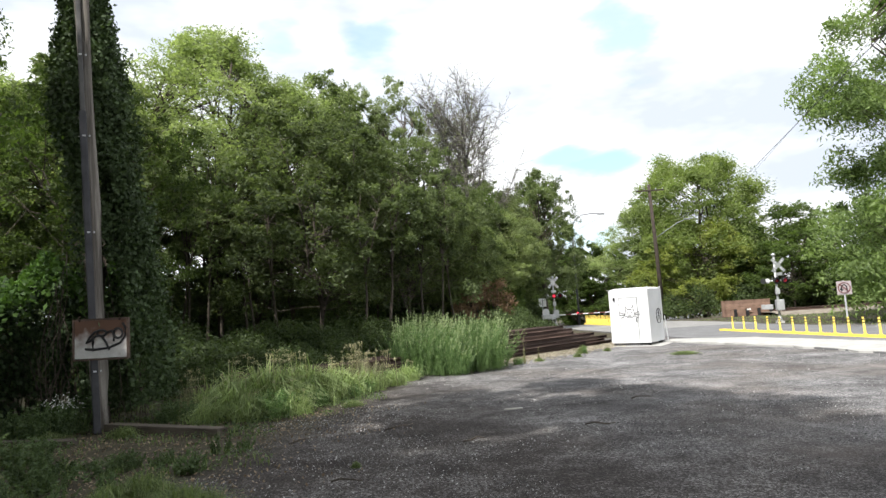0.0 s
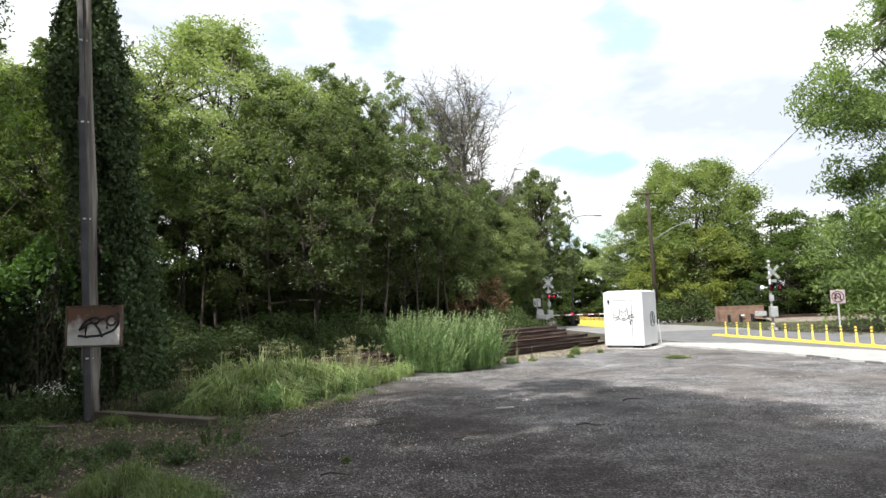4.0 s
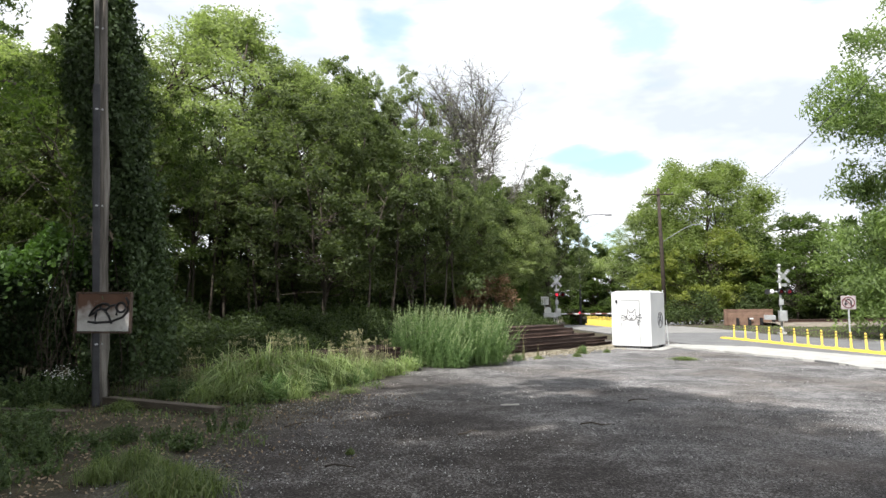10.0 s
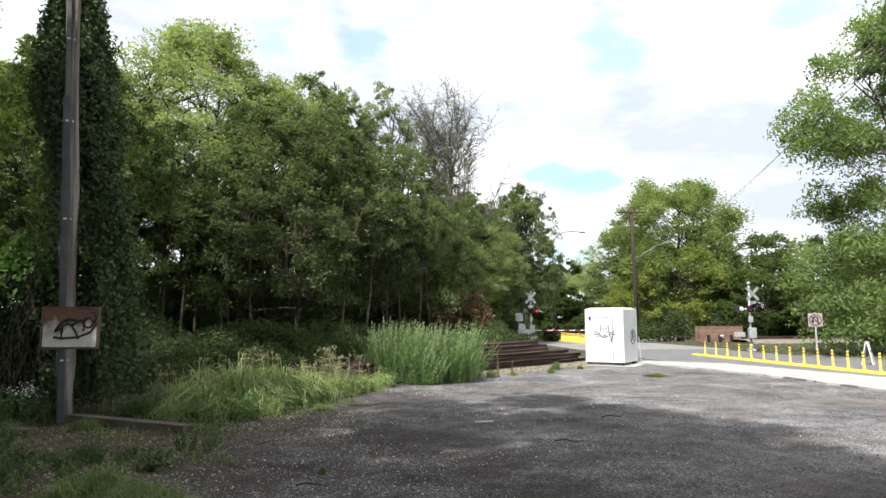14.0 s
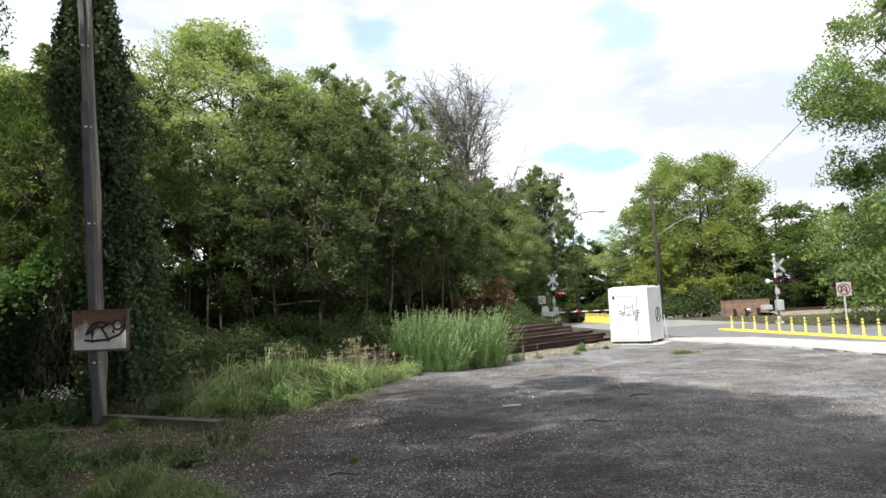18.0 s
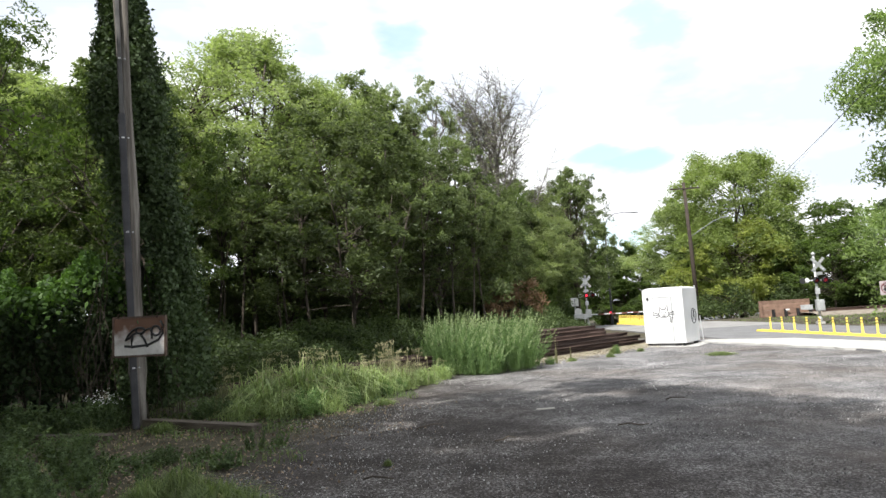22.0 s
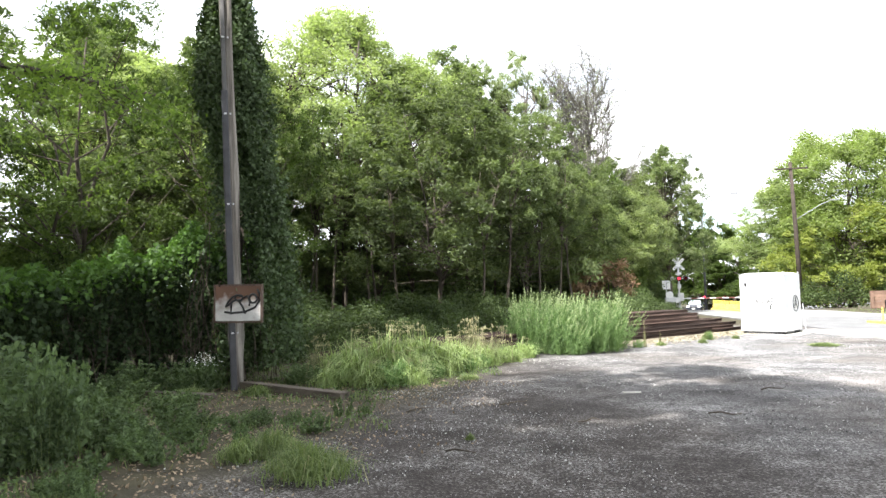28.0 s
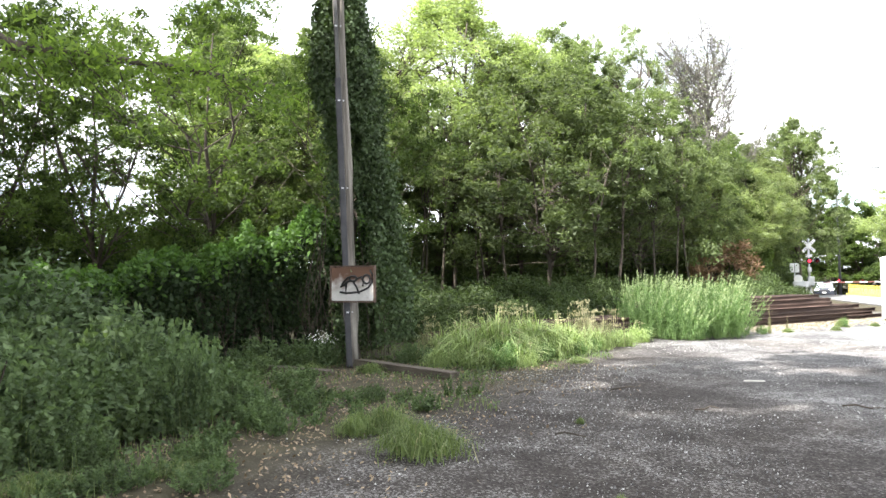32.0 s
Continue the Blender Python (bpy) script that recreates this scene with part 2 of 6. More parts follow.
def tube(points, radii, sides=10, bm=None, cap=True):
    """A round bar through the points."""
    bm = bm or bmesh.new()
    rings = []
    pts = [Vector(p) for p in points]
    for i, p in enumerate(pts):
        d = (pts[min(i + 1, len(pts) - 1)] - pts[max(i - 1, 0)]).normalized()
        q = d.to_track_quat("Z", "Y")
        r = radii[i] if hasattr(radii, "__len__") else radii
        rings.append([bm.verts.new(p + q @ Vector((r * math.cos(2 * math.pi * k / sides), r * math.sin(2 * math.pi * k / sides), 0))) for k in range(sides)])
    for a, b in zip(rings, rings[1:]):
        for k in range(sides):
            f = bm.faces.new((a[k], a[(k + 1) % sides], b[(k + 1) % sides], b[k]))
            f.smooth = True
    if cap:
        bm.faces.new(rings[0][::-1])
        bm.faces.new(rings[-1])
    return bm


def disc(r, depth, sides=24, m=None, bm=None):
    """A disc that faces -y, its back at y = 0."""
    own = bm or bmesh.new()
    n0 = len(own.verts)
    bmesh.ops.create_cone(own, cap_ends=True, segments=sides, radius1=r, radius2=r, depth=depth,
                          matrix=(m or Matrix()) @ Matrix.Translation((0, -depth / 2, 0)) @ Matrix.Rotation(math.pi / 2, 4, "X"))
    return own


def raw_mesh(name, verts, faces_per, smooth=False):
    """A mesh of equal-sided faces from one array: every faces_per vertices make a face."""
    verts = np.asarray(verts, dtype=np.float32).reshape(-1, 3)
    nv = len(verts)
    nf = nv // faces_per
    me = bpy.data.meshes.new(name)
    me.vertices.add(nv)
    me.vertices.foreach_set("co", verts.ravel())
    me.loops.add(nv)
    me.loops.foreach_set("vertex_index", np.arange(nv, dtype=np.int32))
    me.polygons.add(nf)
    me.polygons.foreach_set("loop_start", np.arange(0, nv, faces_per, dtype=np.int32))
    me.update(calc_edges=True)
    return me


RNG = np.random.default_rng(7)


def unit(v):
    return v / np.maximum(np.linalg.norm(v, axis=-1, keepdims=True), 1e-9)


def leaves(centres, length, width, droop=0.2, up=0.5, rng=None, three=False, out=None):
    """One bent rhombus a leaf, at each centre: base, side, tip, side; or, for far crowns, a plain pointed leaf of three corners.
    out turns the blades to face out of their spray."""
    rng = rng or RNG
    n = len(centres)
    d = unit(rng.normal(size=(n, 3)) * (1, 1, 0.6) + (0, 0, -droop))
    nrm = unit(rng.normal(size=(n, 3)) + (0, 0, up * 2))
    if out is not None:
        nrm = unit(nrm + out * 0.9)
    side = unit(np.cross(d, nrm))
    nrm = np.cross(side, d)
    ln = length * rng.uniform(0.6, 1.3, (n, 1))
    wd = width * rng.uniform(0.7, 1.2, (n, 1)) * 0.5
    if three:
        return np.stack([centres - d * ln * 0.5 + side * wd, centres - d * ln * 0.4 - side * wd, centres + d * ln * 0.5], 1).reshape(-1, 3)
    mid = centres + d * ln * 0.1
    v = np.stack([centres - d * ln * 0.5, mid + side * wd - nrm * wd * 0.35, centres + d * ln * 0.5 - nrm * ln * 0.12, mid - side * wd - nrm * wd * 0.35], 1)
    return v.reshape(-1, 3)


def blades(bases, height, width, lean=0.35, rng=None, bend=0.5):
    """Grass blades, each a strip of two faces that bends over to a fine tip."""
    rng = rng or RNG
    n = len(bases)
    a = rng.uniform(0, 2 * math.pi, n)
    out = np.stack([np.cos(a), np.sin(a), np.zeros(n)], 1)
    side = np.stack([-np.sin(a), np.cos(a), np.zeros(n)], 1)
    h = (height * rng.uniform(0.5, 1.2, n))[:, None]
    k = (lean * rng.uniform(0.1, 1.3, n))[:, None]
    up = np.array([0, 0, 1.0])
    p1 = bases + up * h * 0.62 + out * h * k * 0.28
    p2 = bases + up * h * np.maximum(0.98 - 0.42 * k * bend, 0.25) + out * h * k * (0.45 + 0.5 * bend)
    w = width * rng.uniform(0.7, 1.3, (n, 1)) * 0.5
    q1 = np.stack([bases - side * w, bases + side * w, p1 + side * w * 0.9, p1 - side * w * 0.9], 1)
    q2 = np.stack([p1 - side * w * 0.9, p1 + side * w * 0.9, p2 + side * w * 0.12, p2 - side * w * 0.12], 1)
    return np.concatenate([q1, q2], 1).reshape(-1, 3)


# ---- trees ----
def limb_path(a, b, rng, sag=0.12, steps=4):
    a, b = np.array(a, float), np.array(b, float)
    d = np.linalg.norm(b - a)
    pts = []
    for i in range(steps + 1):
        s = i / steps
        p = a + (b - a) * s
        p[2] += math.sin(s * math.pi) * d * sag
        if 0 < i < steps:
            p += rng.normal(size=3) * d * 0.035
        pts.append(tuple(p))
    return pts


def make_tree(seed, height, radius, base, leaf, size, count, clumps, bark=BARK, trunk_r=0.16, shape=0.5, airy=1.0,
              label="", m=Matrix(), name="tree", droop=0.3, forks=1, flat=0.7, slim=0.5, dome=0.0):
    """A tree: tapered trunk with limbs to every clump of leaves, and a crown with gaps."""
    rng = np.random.default_rng(seed)
    tree = thing(name, m, label, "tree", "trees of the wood")
    top = height * 0.93
    wob = rng.normal(size=(6, 2)) * 0.02 * height
    wob[0] = 0
    axis = [(wob[i, 0] * i / 5, wob[i, 1] * i / 5, -0.15 + (top + 0.15) * i / 5) for i in range(6)]
    bm = tube(axis, [trunk_r * (1.25 if i == 0 else 1 - 0.17 * i) for i in range(6)], 8)
    stems = [axis]
    for f in range(forks - 1):
        a = rng.uniform(0, 2 * math.pi)
        tip = (math.cos(a) * radius * 0.6, math.sin(a) * radius * 0.6, top * rng.uniform(0.75, 0.95))
        z = min(base * rng.uniform(0.35, 1.3) + 0.3, top * 0.5)
        s = (z + 0.15) / (top + 0.15) * 5
        k = int(s)
        foot = [axis[k][j] + (axis[k + 1][j] - axis[k][j]) * (s - k) for j in range(3)]
        p = limb_path(foot, tip, rng, 0.09, 5)
        tube(p, [trunk_r * rng.uniform(0.5, 0.7) * (1 - 0.17 * i) for i in range(6)], 6, bm)
        stems.append(p)
    part("trunk", bm, bark, tree)
    # boughs fill an uneven egg, thicker to the outside; each carries several sprays of leaves
    boughs = max(12, clumps // 4)
    th = rng.uniform(0, 2 * math.pi, boughs)
    s = rng.uniform(0.02, 1.0, boughs)
    prof = np.sin(np.pi * np.clip(s, 0, 1) ** shape) ** 0.7 + 0.08
    if dome:
        prof = np.sqrt(np.clip(1 - (np.abs(s - dome) / np.where(s > dome, 1.02 - dome, dome + 0.35)) ** 2.2, 0.01, 1))
    lob = 1 + 0.24 * np.sin(th * 2 + seed) + 0.16 * np.sin(th * 3 + s * 5 + seed * 2)
    r = radius * prof * lob * rng.uniform(0.3, 1.0, boughs) ** 0.5
    c = np.stack([np.cos(th) * r, np.sin(th) * r, base + s * (height - base)], 1)
    bm = bmesh.new()
    for i in range(0, boughs, 2 if name == "airy_tree" else 1):
        st = stems[rng.integers(len(stems))]
        z0 = max(base * rng.uniform(0.8, 1.5), c[i, 2] - rng.uniform(0.3, 1.0) * (0.8 + r[i]))
        k = min(range(len(st)), key=lambda j: abs(st[j][2] - z0))
        k2 = min(k + 1, len(st) - 1) if st[k][2] < z0 else max(k - 1, 0)
        q = (z0 - st[k][2]) / (st[k2][2] - st[k][2]) if abs(st[k2][2] - st[k][2]) > 0.1 else 0.0
        root = np.array(st[k]) + (np.array(st[k2]) - np.array(st[k])) * min(max(q, 0.0), 1.0)
        tube(limb_path(root, c[i], rng, rng.uniform(-0.06, 0.12)), [trunk_r * q for q in (0.25, 0.18, 0.13, 0.08, 0.04)], 4, bm, False)
    part("limb", bm, bark, tree, "branching limbs", kind="stuff")
    own = rng.integers(0, boughs, clumps)
    spot = c[own] + unit(rng.normal(size=(clumps, 3))) * rng.uniform(0.1, 1.0, (clumps, 1)) * radius * 0.26 * (1, 1, 0.8)
    per = max(8, count // clumps)
    cr = radius * 0.115 * airy * rng.uniform(0.5, 1.6, clumps)
    who = np.repeat(np.arange(clumps), per)
    off = unit(rng.normal(size=(len(who), 3))) * (rng.uniform(0, 1, (len(who), 1)) ** 0.5)
    pos = spot[who] + off * cr[who][:, None] * (1, 1, flat)
    pos[:, 2] -= (off[:, 0] ** 2 + off[:, 1] ** 2) * cr[who] * droop
    me = raw_mesh("crown", leaves(pos, size, size * slim, droop, 0.5, rng, True, off), 3)
    part("crown", me, leaf, tree)
    return tree


def make_bare_tree(seed, height, radius, m, label):
    """A dying tree: grey limbs that rise steeply and split into fine twigs, almost no leaves."""
    rng = np.random.default_rng(seed)
    tree = thing("bare_tree", m, label, "tree", "trees of the wood")
    part("trunk", tube([(0, 0, -0.1), (0.1, 0, height * 0.3), (-0.05, 0.1, height * 0.6), (0.1, 0, height * 0.95)], [0.2, 0.15, 0.09, 0.03], 8), BARK_GREY, tree)
    limbs, twigs, tips = bmesh.new(), [], []
    for i in range(46):
        z0 = height * rng.uniform(0.28, 0.8)
        a, rr = rng.uniform(0, 2 * math.pi), radius * rng.uniform(0.35, 1.0)
        z1 = min(height * rng.uniform(0.86, 1.0), z0 + height * rng.uniform(0.15, 0.42))
        p = limb_path((0, 0, z0), (math.cos(a) * rr, math.sin(a) * rr, z1), rng, -0.06, 4)
        tube(p, [0.06, 0.045, 0.032, 0.02, 0.008], 5, limbs, False)
        for j in range(46):
            k = rng.integers(1, 4)
            s = rng.uniform(0, 1)
            b = np.array(p[k]) * (1 - s) + np.array(p[k + 1]) * s
            e = b + unit(rng.normal(size=3) + (math.cos(a) * 0.7, math.sin(a) * 0.7, 1.1)) * rng.uniform(0.6, 1.7)
            w = unit(np.cross(e - b, rng.normal(size=3))) * 0.019
            twigs.append([b - w, b + w, e + w * 0.3, e - w * 0.3])
            for q in range(3):
                f = b + (e - b) * rng.uniform(0.3, 0.9)
                g = f + unit(rng.normal(size=3) + (0, 0, 0.6)) * rng.uniform(0.25, 0.6)
                w2 = unit(np.cross(g - f, rng.normal(size=3))) * 0.013
                twigs.append([f - w2, f + w2, g + w2 * 0.3, g - w2 * 0.3])
                tips.append(g)
    part("limb", limbs, BARK_GREY, tree, kind="stuff")
    part("twig", raw_mesh("twig", np.array(twigs).reshape(-1, 3), 4), BARK_GREY, tree, kind="stuff")
    tips = np.array(tips)[::3]
    part("leaf", raw_mesh("leaf", leaves(tips, 0.13, 0.07, 0.3, 0.4, rng), 4), LEAF_PALE, tree, "sparse grey-green leaves", kind="stuff")
    return tree


def make_shrub(seed, radius, height, leaf, count, size, label, m=Matrix(), name="shrub", category="shrub"):
    rng = np.random.default_rng(seed)
    shrub = thing(name, m, label, category, "undergrowth")
    n = 26
    th, rr = rng.uniform(0, 2 * math.pi, n), radius * np.sqrt(rng.uniform(0, 1, n))
    zz = height * (1 - 0.55 * (rr / radius) ** 2) * rng.uniform(0.25, 0.95, n)
    c = np.stack([np.cos(th) * rr, np.sin(th) * rr, zz], 1)
    bm = bmesh.new()
    for p in c:
        tube(limb_path((p[0] * 0.2, p[1] * 0.2, -0.05), p, rng, 0.05, 3), (0.025, 0.018, 0.012, 0.006), 4, bm, False)
    part("stem", bm, BARK, shrub, kind="stuff")
    who = rng.integers(0, n, count)
    off = unit(rng.normal(size=(count, 3)))
    pos = c[who] + off * rng.uniform(0, 1, (count, 1)) ** 0.5 * radius * 0.42 * (1, 1, 0.75)
    pos[:, 2] = np.maximum(pos[:, 2], 0.03)
    part("foliage", raw_mesh("foliage", leaves(pos, size, size * 0.55, 0.2, 0.35, rng, True, off), 3), leaf, shrub)
    return shrub


def at_spot(x, y, turn=0.0, k=1.0, kz=None, z=0.0):
    return Matrix.Translation((x, y, z + fall(y))) @ Matrix.Rotation(radians(turn), 4, "Z") @ Matrix.Diagonal((k, k, kz or k, 1))


T_LIGHT = "tall light-green tree with an airy crown at the wood's edge"
T_DARK = "dark green broadleaf tree with a dense rounded crown in the wood"
T_MID = "green broadleaf tree with an uneven crown in the wood"
proto_light = make_tree(11, 15.9, 3.7, 5.2, LEAF_LIGHT, 0.16, 56000, 900, BARK, 0.15, 0.75, 1.15, T_LIGHT, at_spot(-11.2, 32.5, 0, 1.3, 1.0), forks=7, droop=0.5)
proto_dark = make_tree(12, 10.6, 3.9, 2.5, LEAF_DARK, 0.18, 40000, 560, BARK, 0.09, 0.85, 0.92, T_DARK, at_spot(-5.5, 28.5, 0, 1.1, 0.97), forks=7, droop=0.5, dome=0.42)
proto_mid = make_tree(13, 15.4, 2.9, 4.0, LEAF_MID, 0.19, 31000, 420, BARK, 0.16, 0.85, 0.92, T_MID, at_spot(-6.6, 38.5, 0, 1.1, 1.03), forks=4)
proto_pale = make_tree(14, 15.4, 2.8, 4.4, LEAF_PALE, 0.18, 15000, 300, BARK, 0.15, 0.8, 0.9, "slender pale green tree with a thin see-through crown", at_spot(-2.6, 40.5, 60, 0.95, 1.03), forks=6)
for x, y, a, k, kz in ((-4.6, 41.5, 130, 0.9, 0.99), (-0.4, 44.5, 300, 0.8, 0.93), (-6.4, 43, 200, 0.9, 1.0)):
    copy_thing(proto_pale, at_spot(x, y, a, k, kz))
for x, y, a, k, kz in ((-6.2, 42, 200, 1.0, 1.0), (3.4, 49, 30, 0.9, 0.68), (-14.6, 26, 120, 1.0, 0.83),
                       (-20, 25, 10, 1.0, 0.85), (-3.4, 46, 170, 1.0, 0.72), (-17.5, 33, 250, 1.1, 1.0), (-24, 31, 310, 1.2, 1.05), (7.6, 53, 80, 0.8, 0.78),
                       (5.6, 56, 140, 1.0, 0.7), (-12, 46, 300, 1.2, 1.05), (-13.5, 36, 20, 1.0, 0.62), (1.0, 46, 220, 1.0, 0.75)):
    copy_thing(proto_mid, at_spot(x, y, a, k, kz))
for x, y, a, k, kz in ((-1.9, 32, 150, 0.78, 0.95), (0.9, 37.5, 20, 0.66, 0.8), (2.6, 41.5, 330, 0.68, 0.75), (-16.2, 22.5, 200, 0.7, 0.7), (2.6, 47.8, 260, 0.66, 0.72), (-9.5, 33, 290, 0.8, 0.8), (7.8, 55.5, 100, 0.66, 1.2), (6.0, 57.5, 40, 0.7, 1.0), (12.0, 95, 210, 0.8, 1.25), (4.0, 53, 10, 0.65, 0.9)):
    copy_thing(proto_dark, at_spot(x, y, a, k, kz))
for x, y, a, k, kz in ((-15.5, 30.5, 140, 0.9, 0.85), (-19.5, 27.5, 50, 1.0, 0.8), (-7.8, 33.5, 260, 0.75, 0.86), (3.9, 44.5, 20, 0.55, 0.56), (1.1, 37.2, 70, 0.5, 0.4), (2.9, 39.8, 190, 0.5, 0.46)):
    copy_thing(proto_light, at_spot(x, y, a, k, kz))
proto_airy = make_tree(44, 11.2, 4.4, 2.6, LEAF_SHADE, 0.19, 20000, 300, BARK, 0.115, 0.8, 0.9, "light tree with drooping feathery leaves beside the hedge", at_spot(-14.6, 18.0), forks=4, name="airy_tree", droop=0.7, flat=0.5, slim=0.38)
for x, y, a, k, kz in ((-20.5, 7.0, 120, 1.0, 1.0), (-19.0, 17.5, 230, 1.05, 1.0), (-11.6, 21.0, 320, 0.85, 0.92), (-22, 16, 60, 1.1, 1.05), (-22.5, 8, 180, 1.1, 1.0), (-25.5, 21, 270, 1.2, 1.1)):
    copy_thing(proto_airy, at_spot(x, y, a, k, kz))
proto_sapling = make_tree(16, 8.2, 1.5, 4.6, LEAF_DARK, 0.16, 3600, 70, BARK, 0.075, 0.8, 1.2, "slender dark sapling under the canopy of the wood", at_spot(-10.6, 27.0), forks=3, name="sapling")
for x, y, a, k, kz in ((-12.4, 26.2, 40, 1.0, 1.1), (-11.5, 28.6, 90, 1.1, 1.0), (-9.6, 26.4, 130, 0.9, 1.15), (-8.7, 28.8, 200, 1.0, 1.0), (-7.9, 27.2, 250, 0.9, 0.95), (-6.7, 26.0, 300, 1.0, 0.9), (-3.4, 26.6, 15, 0.9, 0.85), (-2.6, 28.4, 70, 1.0, 1.0), (-1.2, 29.8, 160, 0.9, 0.9), (0.2, 32.4, 220, 1.0, 0.9), (-13.2, 28.0, 280, 1.2, 1.1), (-10.1, 29.6, 330, 1.1, 1.1), (-0.4, 30.9, 110, 0.8, 1.0)):
    copy_thing(proto_sapling, at_spot(x, y, a, k, kz) @ Matrix.Rotation(radians(3 + a % 5), 4, "X"))
make_bare_tree(21, 16.2, 3.6, at_spot(1.6, 42.5), "half-dead grey tree with bare twigs above the wood")
rusty = make_shrub(22, 0.9, 4.6, LEAF_BROWN, 2200, 0.15, "withered shrub with rust-brown leaves", at_spot(2.3, 34.6, 0, 1.05, 0.98))
copy_thing(rusty, at_spot(0.9, 34.8, 120, 0.8, 0.8))
# trees beyond the road
proto_round = make_tree(31, 14.6, 5.6, 3.0, LEAF_ROAD, 0.24, 90000, 760, BARK, 0.2, 0.7, 1.4, "large round green tree beside the road", at_spot(24.9, 66, 0, 1.22, 1.08), forks=4, name="roadside_tree", dome=0.45)
proto_far = make_tree(33, 14.6, 5.6, 3.4, LEAF_SHADE, 0.44, 9500, 280, BARK, 0.22, 0.75, 1.2, "distant green tree behind the road", at_spot(34, 66, 40, 0.95, 0.72), forks=3, name="distant_tree")
make_tree(32, 8.4, 4.6, 0.8, LEAF_YELLOW, 0.25, 30000, 460, BARK, 0.2, 0.75, 0.9, "yellowing bushy tree beside the road", at_spot(23.3, 61, 0, 1.1, 1.0), forks=3, name="yellowing_tree", dome=0.4)
for x, y, a, k, kz in ((42, 60, 120, 1.0, 0.8), (50, 52, 300, 1.0, 0.85), (19, 100, 60, 1.1, 0.6), (27, 105, 150, 1.2, 0.65), (13, 112, 20, 1.2, 0.7), (33, 88, 80, 1.1, 0.75), (30.5, 57, 190, 0.85, 0.66), (37, 55, 250, 0.9, 0.68),
                       (34, 50, 80, 0.8, 0.6), (41, 49, 10, 0.85, 0.62), (47, 47, 130, 0.9, 0.66), (55, 46, 220, 1.0, 0.7), (12.0, 100, 330, 0.8, 0.7), (24, 84, 40, 0.7, 0.56), (24, 78, 170, 0.8, 0.6), (10.5, 96, 110, 0.9, 0.55), (62, 60, 50, 1.1, 0.8), (27.5, 54, 30, 0.55, 0.5), (32.5, 51, 160, 0.6, 0.5), (38, 50, 280, 0.6, 0.5), (44, 49, 50, 0.65, 0.55), (51, 48, 200, 0.7, 0.55), (-24, 13, 60, 0.6, 0.5), (-27, 9, 190, 0.6, 0.55), (-23, 18.5, 330, 0.55, 0.5), (-30, 16, 20, 0.8, 0.7)):
    copy_thing(proto_far, at_spot(x, y, a, k, kz))
copy_thing(proto_light, at_spot(20.9, 70, 90, 0.95, 0.76))
proto_bushy = make_tree(34, 8.6, 3.4, 0.3, LEAF_SHADE, 0.34, 9000, 180, BARK, 0.12, 0.7, 1.1, "low bushy green tree beside the far road", at_spot(18.6, 99, 0, 1.2, 1.2), forks=4, name="bushy_tree")
for x, y, a, k, kz in ((21.8, 101, 70, 1.2, 1.15), (24.0, 103, 200, 1.2, 1.1), (11.5, 96, 300, 1.2, 1.3), (20.0, 112, 140, 1.3, 1.2), (25.0, 80, 20, 1.0, 1.0), (31, 60, 250, 0.9, 0.75), (36, 58, 50, 0.9, 0.75), (41, 56, 170, 0.9, 0.7), (27.5, 61, 110, 0.9, 0.75), (2.5, 39.2, 40, 0.42, 0.8), (1.2, 38.8, 260, 0.45, 0.7)):
    copy_thing(proto_bushy, at_spot(x, y, a, k, kz))
copy_thing(proto_mid, at_spot(20.6, 70, 30, 1.0, 0.80))
make_tree(41, 17.2, 6.6, 0.6, LEAF_LOCUST, 0.25, 120000, 560, BARK, 0.2, 0.68, 1.3, "tall light-green tree with feathery compound leaves", at_spot(25.4, 31.2, 80), forks=6, name="locust_tree", droop=0.7, flat=0.5, dome=0.4, slim=0.42)
# tall unseen trees added behind the camera and left, to shade yard and hedge
shade_tree = make_tree(43, 20.0, 5.4, 9.0, LEAF_MID, 0.42, 24000, 360, BARK, 0.3, 0.75, 1.1, "tall unseen tree with a high crown, added to cast shade", at_spot(-6.6, -2.4), forks=3, name="shade_tree")
for x, y, a, k, kz in ((-5.1, -6.9, 100, 1.0, 1.03), (0.6, -9.7, 290, 1.0, 1.0), (7.1, -12.1, 10, 1.0, 1.0), (-12.1, -2.9, 60, 1.0, 0.9), (-12.6, -9, 150, 1.0, 1.0), (-11.5, 4.2, 220, 0.42, 0.85), (-19.5, 1.6, 75, 0.95, 1.0), (-23, 6, 190, 1.0, 0.95), (-27, 9, 310, 1.0, 0.95)):
    copy_thing(shade_tree, at_spot(x, y, a, k, kz))
rng_low = np.random.default_rng(46)
low_line = [(-6.6, -2.4, 7.2), (-7.6, 2.4, 5.4), (-7.63, 5.8, 4.65), (-7.67, 6.8, 4.85), (-7.21, 8.0, 4.97), (-6.39, 9.6, 5.01)]
tube_bm = tube(low_line, [0.1, 0.085, 0.075, 0.06, 0.045, 0.02], 7)
tw = []
for i in range(190):
    s = rng_low.uniform(0.05, 1.0) * 5
    k = min(int(s), 4)
    p0 = np.array(low_line[k]) * (1 - s + k) + np.array(low_line[k + 1]) * (s - k)
    p1 = p0 + np.array((rng_low.normal() * 0.5, rng_low.normal() * 0.5, rng_low.normal() * 0.35 - 0.25))
    if i % 3 == 0:
        tube([tuple(p0), tuple(p1)], [0.012, 0.005], 4, tube_bm, False)
    tw.append(p0 + (p1 - p0) * rng_low.uniform(0.2, 1.0, (26, 1)) + rng_low.normal(size=(26, 3)) * (0.14, 0.14, 0.07))
